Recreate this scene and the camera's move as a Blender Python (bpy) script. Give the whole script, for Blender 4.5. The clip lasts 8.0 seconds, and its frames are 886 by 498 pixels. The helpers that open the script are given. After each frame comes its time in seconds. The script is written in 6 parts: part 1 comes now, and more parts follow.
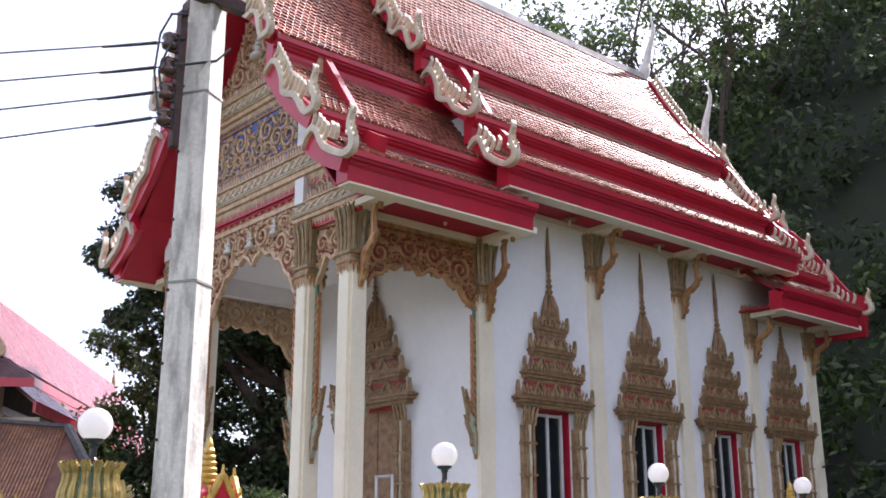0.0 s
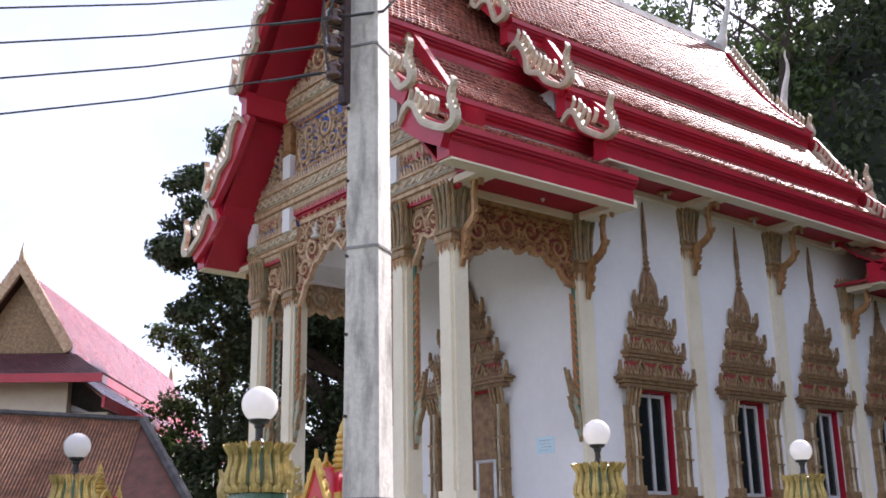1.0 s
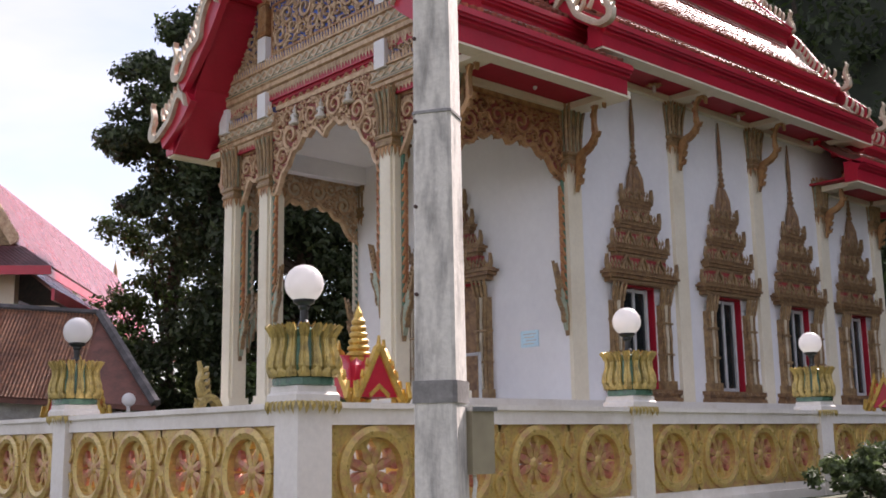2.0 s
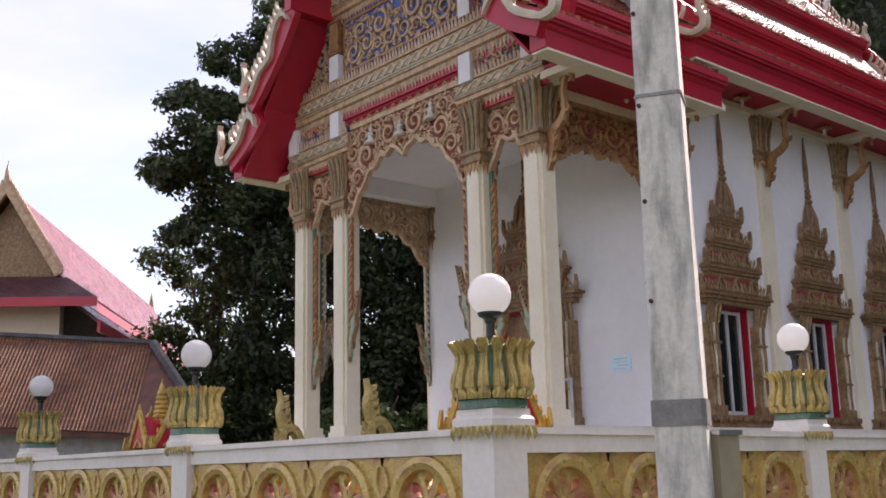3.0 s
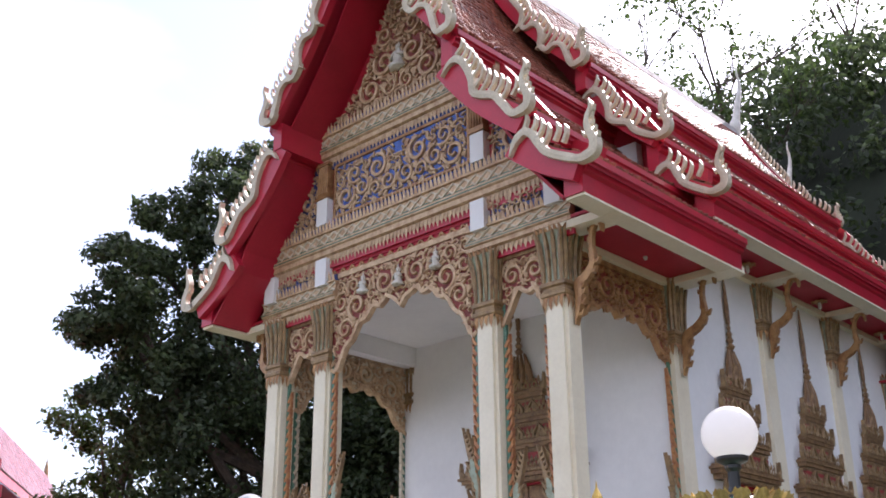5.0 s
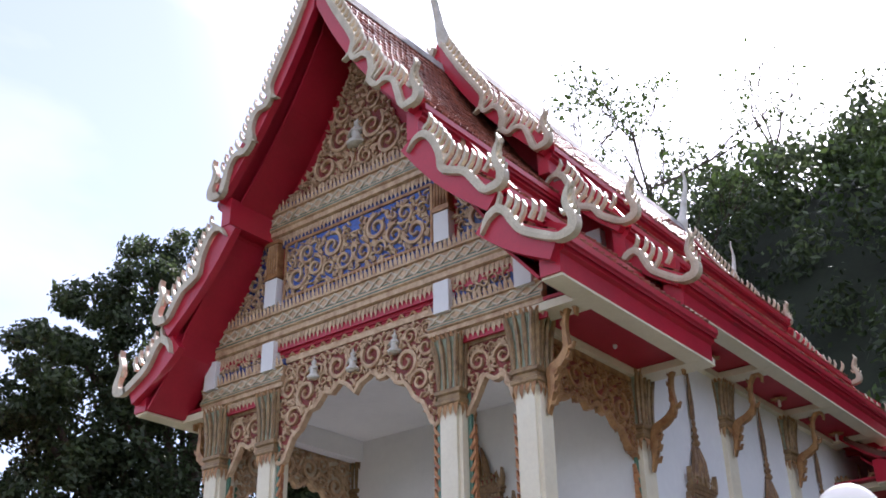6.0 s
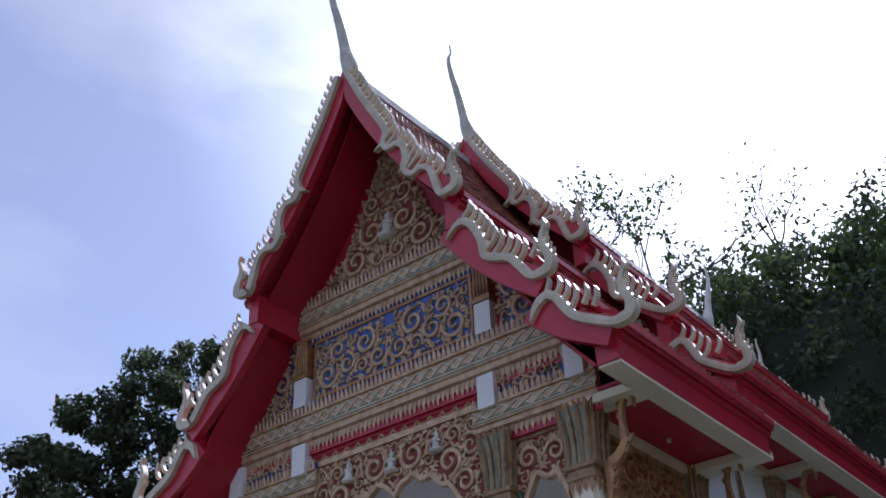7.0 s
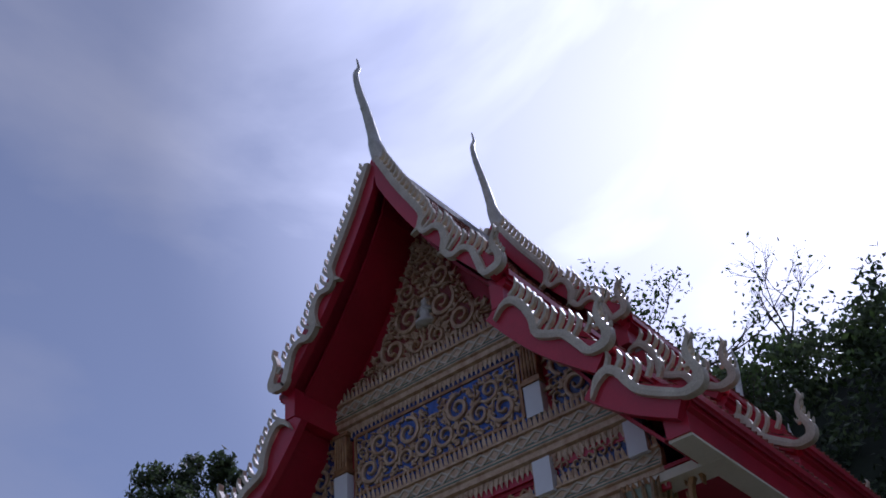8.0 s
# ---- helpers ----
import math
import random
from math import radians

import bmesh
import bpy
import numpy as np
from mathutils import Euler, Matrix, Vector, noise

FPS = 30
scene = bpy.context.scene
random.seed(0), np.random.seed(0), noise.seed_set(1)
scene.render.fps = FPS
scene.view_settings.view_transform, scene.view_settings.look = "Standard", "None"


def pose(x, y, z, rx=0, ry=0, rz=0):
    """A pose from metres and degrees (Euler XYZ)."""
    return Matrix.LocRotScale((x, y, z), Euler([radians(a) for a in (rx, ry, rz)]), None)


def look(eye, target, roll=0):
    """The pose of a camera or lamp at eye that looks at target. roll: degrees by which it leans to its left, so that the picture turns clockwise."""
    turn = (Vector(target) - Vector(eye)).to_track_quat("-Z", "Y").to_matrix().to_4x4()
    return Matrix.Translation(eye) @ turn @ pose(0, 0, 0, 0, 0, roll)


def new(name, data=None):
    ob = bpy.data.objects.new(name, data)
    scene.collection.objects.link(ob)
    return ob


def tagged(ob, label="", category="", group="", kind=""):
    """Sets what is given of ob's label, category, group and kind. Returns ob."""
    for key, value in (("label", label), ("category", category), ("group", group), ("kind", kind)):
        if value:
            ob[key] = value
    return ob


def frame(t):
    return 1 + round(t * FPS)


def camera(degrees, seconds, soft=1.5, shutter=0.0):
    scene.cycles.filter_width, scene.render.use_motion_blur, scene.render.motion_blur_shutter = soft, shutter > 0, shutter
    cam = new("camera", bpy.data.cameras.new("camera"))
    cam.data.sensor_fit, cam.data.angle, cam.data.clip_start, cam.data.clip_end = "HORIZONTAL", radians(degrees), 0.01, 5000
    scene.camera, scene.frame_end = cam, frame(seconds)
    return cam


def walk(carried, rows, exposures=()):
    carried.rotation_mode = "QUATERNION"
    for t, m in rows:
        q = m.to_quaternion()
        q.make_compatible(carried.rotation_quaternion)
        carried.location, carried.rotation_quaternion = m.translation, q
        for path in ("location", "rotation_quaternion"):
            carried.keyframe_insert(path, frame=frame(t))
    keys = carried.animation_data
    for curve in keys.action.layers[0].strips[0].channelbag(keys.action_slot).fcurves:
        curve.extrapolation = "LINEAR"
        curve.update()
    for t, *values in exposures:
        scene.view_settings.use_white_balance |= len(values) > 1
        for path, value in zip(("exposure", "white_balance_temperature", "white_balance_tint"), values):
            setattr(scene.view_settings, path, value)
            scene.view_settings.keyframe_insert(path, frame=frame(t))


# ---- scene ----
cam = camera(45.6, 8.0, soft=1.7)
PATH = [
    (0, (0.881, 0.4, 1.745), (2.145, 1.848, 2.299), -0.1),
    (0.5, (0.774, 1.037, 1.702), (2.089, 2.424, 2.293), -0.9),
    (1, (0.521, 1.372, 1.712), (1.732, 2.87, 2.249), -1.0),
    (1.5, (0.413, 1.915, 1.674), (1.767, 3.352, 1.989), -1.8),
    (1.7, (0.366, 1.991, 1.671), (1.7, 3.442, 2.009), -1.0),
    (2.8, (0.058, 3.156, 1.682), (1.365, 4.624, 2.053), -1.1),
    (3, (0.019, 3.329, 1.678), (1.306, 4.804, 2.088), -1.3),
    (3.5, (-0.021, 3.794, 1.698), (1.233, 5.272, 2.192), -0.6),
    (4, (-0.157, 4.242, 1.703), (1.162, 5.633, 2.273), -1.6),
    (4.5, (-0.155, 4.724, 1.696), (1.176, 6.061, 2.36), -1.2),
    (5, (-0.15, 5.209, 1.71), (1.209, 6.482, 2.44), -0.5),
    (5.2, (-0.192, 5.432, 1.722), (1.217, 6.616, 2.504), -2.1),
    (6.3, (0.137, 6.328, 1.793), (1.521, 7.361, 2.801), -1.9),
    (6.5, (0.056, 6.471, 1.787), (1.424, 7.408, 2.904), -4.1),
    (7, (0.177, 6.932, 1.808), (1.503, 7.96, 2.897), -2.4),
    (7.5, (0.211, 7.316, 1.758), (1.42, 8.369, 2.953), -3.4),
    (8, (0.165, 7.71, 1.784), (1.411, 8.646, 3.038), -5.1),
]
EXPOSURES = [(0.0, 1.29, 6200, 24), (1.0, 1.10, 6200, 24), (1.5, 0.91, 6600, 26), (3.5, 0.87, 6650, 26), (5.0, 1.25, 6200, 24), (6.5, 0.74, 5750, 24), (7.0, 0.14, 5400, 24), (7.5, -0.45, 5250, 24), (8.0, -0.92, 5200, 28)]
walk(cam, [(t, look(eye, target, roll)) for t, eye, target, roll in PATH], EXPOSURES)

# ---- light ----
SUN_AZ, SUN_EL = radians(9), radians(42)
SUN_DIR = Vector((math.cos(SUN_AZ) * math.cos(SUN_EL), math.sin(SUN_AZ) * math.cos(SUN_EL), math.sin(SUN_EL)))
world = bpy.data.worlds.new("world")
scene.world = world
world.use_nodes = True


def link(nt, a, b):
    nt.links.new(a, b)


def make_world():
    nt = world.node_tree
    nt.nodes.clear()
    out = nt.nodes.new("ShaderNodeOutputWorld")
    bg = nt.nodes.new("ShaderNodeBackground")
    sky = nt.nodes.new("ShaderNodeTexSky")
    sky.sky_type, sky.sun_disc = "NISHITA", False
    sky.sun_elevation, sky.sun_rotation = SUN_EL, radians(90) - SUN_AZ
    sky.dust_density = 0.8
    co = nt.nodes.new("ShaderNodeTexCoord")
    stretch = nt.nodes.new("ShaderNodeMapping")
    stretch.inputs["Scale"].default_value = (1.0, 1.0, 2.2)
    link(nt, co.outputs["Generated"], stretch.inputs[0])
    cloud = nt.nodes.new("ShaderNodeTexNoise")
    cloud.inputs["Scale"].default_value, cloud.inputs["Detail"].default_value = 2.4, 6
    cloud.inputs["Roughness"].default_value, cloud.inputs["Distortion"].default_value = 0.5, 0.5
    link(nt, stretch.outputs[0], cloud.inputs["Vector"])
    ramp = nt.nodes.new("ShaderNodeMapRange")
    ramp.inputs[1].default_value, ramp.inputs[2].default_value = 0.42, 0.70
    link(nt, cloud.outputs["Fac"], ramp.inputs[0])
    # thin cloud scatters more light forwards, near the sun
    dot = nt.nodes.new("ShaderNodeVectorMath")
    dot.operation = "DOT_PRODUCT"
    dot.inputs[1].default_value = SUN_DIR
    link(nt, co.outputs["Generated"], dot.inputs[0])
    glow = nt.nodes.new("ShaderNodeMapRange")
    glow.interpolation_type = "SMOOTHSTEP"
    glow.inputs[1].default_value, glow.inputs[2].default_value = 0.80, 1.0
    glow.inputs[3].default_value, glow.inputs[4].default_value = 5.9, 34.0
    link(nt, dot.outputs["Value"], glow.inputs[0])
    white = nt.nodes.new("ShaderNodeVectorMath")
    white.operation = "SCALE"
    white.inputs[0].default_value = (1.0, 0.99, 0.97)
    link(nt, glow.outputs[0], white.inputs["Scale"])
    thick = nt.nodes.new("ShaderNodeMath")
    thick.operation = "MULTIPLY_ADD"
    thick.inputs[1].default_value, thick.inputs[2].default_value = 0.38, 0.29
    link(nt, ramp.outputs[0], thick.inputs[0])
    mix = nt.nodes.new("ShaderNodeMix")
    mix.data_type = "RGBA"
    link(nt, thick.outputs[0], mix.inputs[0])
    link(nt, sky.outputs[0], mix.inputs[6])
    link(nt, white.outputs[0], mix.inputs[7])
    link(nt, mix.outputs[2], bg.inputs[0])
    bg.inputs[1].default_value = 0.12
    link(nt, bg.outputs[0], out.inputs[0])


make_world()
sun_data = bpy.data.lights.new("sun", "SUN")
sun_data.energy, sun_data.angle, sun_data.color = 5.0, radians(0.6), (1.0, 0.95, 0.87)
sun = new("sun", sun_data)
sun.matrix_world = look(SUN_DIR * 100, (0, 0, 0))


# ---- materials ----
def mat(name, color, dark=None, rough=0.6, metal=0.0, scale=3.0, fine=40.0, bump=0.15, coat=0.0, stain=None, vary=0.0, spots=0.5, trans=0.0, grain_amt=0.2):
    """A surface with broad stains (dark), fine grain, relief and gloss that varies."""
    m = bpy.data.materials.new(name)
    m.use_nodes = True
    nt = m.node_tree
    p = nt.nodes["Principled BSDF"]
    geo = nt.nodes.new("ShaderNodeTexCoord")
    n1, n2 = nt.nodes.new("ShaderNodeTexNoise"), nt.nodes.new("ShaderNodeTexNoise")
    for n, s, d in ((n1, scale, 6), (n2, fine, 4)):
        n.inputs["Scale"].default_value, n.inputs["Detail"].default_value = s, d
        n.inputs["Roughness"].default_value = 0.6
        link(nt, geo.outputs["Object"], n.inputs["Vector"])
    dark = dark or tuple(c * 0.7 for c in color)
    r1 = nt.nodes.new("ShaderNodeMapRange")
    r1.inputs[1].default_value, r1.inputs[2].default_value = spots - 0.12, spots + 0.18
    link(nt, n1.outputs["Fac"], r1.inputs[0])
    mix = nt.nodes.new("ShaderNodeMix")
    mix.data_type = "RGBA"
    mix.inputs[6].default_value, mix.inputs[7].default_value = (*color, 1), (*dark, 1)
    link(nt, r1.outputs[0], mix.inputs[0])
    last = mix.outputs[2]
    r2 = nt.nodes.new("ShaderNodeMapRange")
    r2.inputs[1].default_value, r2.inputs[2].default_value = 0.25, 0.75
    r2.inputs[3].default_value, r2.inputs[4].default_value = 1 - grain_amt, 1 + grain_amt * 0.9
    link(nt, n2.outputs["Fac"], r2.inputs[0])
    grain = nt.nodes.new("ShaderNodeVectorMath")
    grain.operation = "SCALE"
    link(nt, last, grain.inputs[0])
    link(nt, r2.outputs[0], grain.inputs["Scale"])
    last = grain.outputs[0]
    if vary:
        g = nt.nodes.new("ShaderNodeNewGeometry")
        rv = nt.nodes.new("ShaderNodeMapRange")
        rv.inputs[3].default_value, rv.inputs[4].default_value = 1 - vary, 1 + vary
        link(nt, g.outputs["Random Per Island"], rv.inputs[0])
        sc = nt.nodes.new("ShaderNodeVectorMath")
        sc.operation = "SCALE"
        link(nt, last, sc.inputs[0])
        link(nt, rv.outputs[0], sc.inputs["Scale"])
        last = sc.outputs[0]
    link(nt, last, p.inputs["Base Color"])
    rr = nt.nodes.new("ShaderNodeMapRange")
    rr.inputs[3].default_value, rr.inputs[4].default_value = max(0.03, rough - 0.12), min(1, rough + 0.12)
    link(nt, n1.outputs["Fac"], rr.inputs[0])
    link(nt, rr.outputs[0], p.inputs["Roughness"])
    p.inputs["Metallic"].default_value = metal
    p.inputs["Coat Weight"].default_value = coat
    p.inputs["Coat Roughness"].default_value = 0.2
    if trans:
        p.inputs["Subsurface Weight"].default_value = 0.0
        tr = nt.nodes.new("ShaderNodeBsdfTranslucent")
        link(nt, last, tr.inputs[0])
        ms = nt.nodes.new("ShaderNodeMixShader")
        ms.inputs[0].default_value = trans
        link(nt, p.outputs[0], ms.inputs[1])
        link(nt, tr.outputs[0], ms.inputs[2])
        link(nt, ms.outputs[0], nt.nodes["Material Output"].inputs[0])
    if bump:
        b = nt.nodes.new("ShaderNodeBump")
        b.inputs["Strength"].default_value, b.inputs["Distance"].default_value = bump, 0.02
        link(nt, n2.outputs["Fac"], b.inputs["Height"])
        link(nt, b.outputs[0], p.inputs["Normal"])
    return m


WHITE = mat("white_paint", (0.80, 0.80, 0.80), (0.73, 0.73, 0.74), 0.6, scale=0.7, fine=9, bump=0.03, grain_amt=0.03)
CREAM = mat("cream_paint", (0.80, 0.74, 0.58), (0.72, 0.65, 0.49), 0.5, scale=1.5, fine=18, bump=0.04, grain_amt=0.05)
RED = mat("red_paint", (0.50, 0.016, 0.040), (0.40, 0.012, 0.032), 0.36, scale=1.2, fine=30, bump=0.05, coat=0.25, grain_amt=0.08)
# the same red with shade put into its colour, for undersides and sheltered faces
RED_SHADED = mat("shaded_red_paint", (0.42, 0.010, 0.030), (0.33, 0.008, 0.022), 0.55, scale=1.0, fine=20, bump=0.05, grain_amt=0.08)
GOLD = mat("weathered_gold_paint", (0.46, 0.26, 0.11), (0.25, 0.11, 0.05), 0.38, metal=0.28, scale=7, fine=60, bump=0.3)
GILT = mat("bright_gold_paint", (0.62, 0.42, 0.09), (0.40, 0.25, 0.06), 0.36, metal=0.35, scale=9, fine=60, bump=0.25)
PALE_GOLD = mat("pale_gold_stucco", (0.62, 0.45, 0.28), (0.40, 0.24, 0.14), 0.42, metal=0.15, scale=8, fine=70, bump=0.25)
BROWN_GOLD = mat("brown_gold_stucco", (0.30, 0.18, 0.085), (0.15, 0.08, 0.045), 0.45, metal=0.18, scale=9, fine=70, bump=0.3)
GREEN = mat("green_glass_mosaic", (0.10, 0.22, 0.15), (0.05, 0.12, 0.09), 0.25, scale=20, fine=80, bump=0.3, coat=0.3)
BLUE = mat("blue_mosaic", (0.035, 0.07, 0.26), (0.02, 0.04, 0.15), 0.3, scale=12, fine=80, bump=0.3, coat=0.2)
NAGA = mat("cream_grey_stucco", (0.62, 0.55, 0.42), (0.46, 0.39, 0.28), 0.5, scale=4, fine=50, bump=0.2)
CHOFA = mat("white_stucco", (0.66, 0.64, 0.58), (0.5, 0.47, 0.4), 0.45, scale=5, fine=50, bump=0.15)
TILE = mat("glazed_terracotta_tile", (0.32, 0.11, 0.07), (0.21, 0.065, 0.045), 0.5, scale=1.5, fine=30, bump=0.05, coat=0.05, vary=0.4)
TILE.node_tree.nodes["Principled BSDF"].inputs["Specular IOR Level"].default_value = 0.22
ROOF_BED = mat("roof_bed_mortar", (0.16, 0.06, 0.04), (0.09, 0.04, 0.03), 0.7, scale=3, fine=30)
MORTAR = mat("grey_mortar", (0.42, 0.40, 0.38), (0.28, 0.26, 0.24), 0.8, scale=4, fine=40, bump=0.3)
CONCRETE = mat("weathered_pole_concrete", (0.66, 0.63, 0.57), (0.16, 0.15, 0.14), 0.8, scale=6.0, fine=30, bump=0.3, spots=0.60, grain_amt=0.14)
streak = CONCRETE.node_tree.nodes.new("ShaderNodeMapping")
streak.inputs["Scale"].default_value = (1.6, 1.6, 0.35)
for bond in list(CONCRETE.node_tree.links):
    if bond.to_node.type == "TEX_NOISE" and bond.to_node.inputs["Scale"].default_value < 10:
        link(CONCRETE.node_tree, bond.from_socket, streak.inputs[0])
        link(CONCRETE.node_tree, streak.outputs[0], bond.to_socket)
        break
FENCE = mat("aged_white_fence_paint", (0.78, 0.74, 0.68), (0.60, 0.54, 0.46), 0.6, scale=2.0, fine=30, bump=0.08, spots=0.62, grain_amt=0.06)
FENCE_GOLD = mat("peeling_gold_fence_paint", (0.58, 0.42, 0.14), (0.40, 0.15, 0.11), 0.30, metal=0.3, scale=13, fine=50, bump=0.3, spots=0.60)
LOTUS_GOLD = mat("worn_gold_petal_paint", (0.54, 0.41, 0.14), (0.24, 0.18, 0.07), 0.36, metal=0.3, scale=14, fine=60, bump=0.3, spots=0.55)
SKIRT_TILE = mat("weathered_red_tile", (0.13, 0.045, 0.05), (0.08, 0.03, 0.035), 0.5, scale=2, fine=25, bump=0.15, vary=0.25)
STEEL = mat("rusty_steel", (0.10, 0.06, 0.05), (0.05, 0.03, 0.03), 0.6, metal=0.5, scale=8, fine=60, bump=0.2)
BLACK = mat("black_plastic", (0.015, 0.015, 0.016), None, 0.4, fine=60, bump=0.05)
WIRE = mat("cable_sheath", (0.05, 0.05, 0.055), None, 0.5, bump=0)
CERAMIC = mat("brown_ceramic", (0.10, 0.045, 0.03), None, 0.2, coat=0.5, bump=0)
GLOBE = mat("opal_glass", (0.88, 0.87, 0.86), (0.86, 0.85, 0.84), 0.15, scale=2, fine=30, bump=0.0, coat=0.4, trans=0.5, grain_amt=0.01)
ALU = mat("aluminium_frame", (0.55, 0.56, 0.57), None, 0.35, metal=0.8, fine=60, bump=0.05)
PAPER = mat("pale_blue_notice", (0.60, 0.84, 0.93), (0.54, 0.77, 0.88), 0.6, bump=0)
LEAF = mat("dark_leaves", (0.075, 0.105, 0.040), (0.038, 0.058, 0.026), 0.5, scale=0.4, fine=6, bump=0, vary=0.5, trans=0.45)
LEAF_LIGHT = mat("sunlit_leaves", (0.075, 0.12, 0.03), (0.045, 0.075, 0.02), 0.5, scale=0.4, fine=6, bump=0, vary=0.5, trans=0.4)
BARK = mat("bark", (0.10, 0.075, 0.055), (0.05, 0.04, 0.03), 0.9, scale=4, fine=20, bump=0.6)
GROUND = mat("earth_and_grass", (0.045, 0.062, 0.022), (0.075, 0.062, 0.04), 0.9, scale=0.35, fine=8, bump=0.5)
PINK_TILE = mat("red_glazed_roof", (0.33, 0.055, 0.06), (0.24, 0.04, 0.05), 0.28, scale=0.7, fine=20, bump=0.1, coat=0.3, vary=0.2)
BROWN_TILE = mat("brown_clay_tile", (0.24, 0.10, 0.046), (0.16, 0.066, 0.033), 0.6, scale=1.5, fine=20, bump=0.1, vary=0.3)
CARVE_RED = mat("dark_red_carving_ground", (0.26, 0.045, 0.035), (0.15, 0.03, 0.025), 0.6, scale=6, fine=40, bump=0.2)
# ground of the back-lit wood: the shade under the trees is in its colour
SHADED_WOODS_FLOOR = mat("shaded_forest_floor", (0.020, 0.028, 0.012), (0.012, 0.016, 0.008), 0.95, scale=0.3, fine=3, bump=0.5)
DARK_MORTAR = mat("blackened_mortar", (0.10, 0.095, 0.10), (0.05, 0.05, 0.05), 0.9, scale=4, fine=30, bump=0.3)
PED_RED = mat("dull_red_ground", (0.36, 0.03, 0.034), (0.17, 0.02, 0.022), 0.6, scale=6, fine=40, bump=0.15)
REVEAL = mat("pink_red_reveal_paint", (0.50, 0.20, 0.18), (0.38, 0.10, 0.09), 0.55, scale=8, fine=40, bump=0.15)
DUST_GOLD = mat("dusty_gold_paint", (0.35, 0.23, 0.11), (0.18, 0.11, 0.06), 0.42, metal=0.18, scale=10, fine=70, bump=0.3)
ORANGE_GOLD = mat("orange_gold_paint", (0.50, 0.24, 0.09), (0.30, 0.10, 0.05), 0.42, metal=0.15, scale=12, fine=70, bump=0.3)
JADE = mat("pale_jade_paint", (0.36, 0.42, 0.32), (0.22, 0.24, 0.16), 0.4, scale=12, fine=60, bump=0.25)
SASH = mat("pale_sash_paint", (0.62, 0.63, 0.63), (0.5, 0.5, 0.5), 0.4, metal=0.2, fine=50, bump=0.05, grain_amt=0.06)
BLUE_BRIGHT = mat("blue_glass_mosaic", (0.05, 0.13, 0.48), (0.03, 0.07, 0.28), 0.3, scale=14, fine=80, bump=0.3, coat=0.2)
OLIVE = mat("olive_grey_enamel", (0.34, 0.30, 0.20), (0.24, 0.20, 0.14), 0.45, scale=5, fine=40, bump=0.1, grain_amt=0.08)
ROSE = mat("faded_rose_and_gold_paint", (0.50, 0.17, 0.14), (0.50, 0.34, 0.13), 0.32, metal=0.2, scale=16, fine=50, bump=0.25, spots=0.52)
GREY_BAND = mat("galvanised_band", (0.30, 0.29, 0.28), (0.18, 0.17, 0.16), 0.55, metal=0.4, fine=40, bump=0.1)
GLASS = bpy.data.materials.new("dark_window_glass")
GLASS.use_nodes = True
GLASS.node_tree.nodes["Principled BSDF"].inputs["Base Color"].default_value = (0.012, 0.014, 0.016, 1)
GLASS.node_tree.nodes["Principled BSDF"].inputs["Roughness"].default_value = 0.06


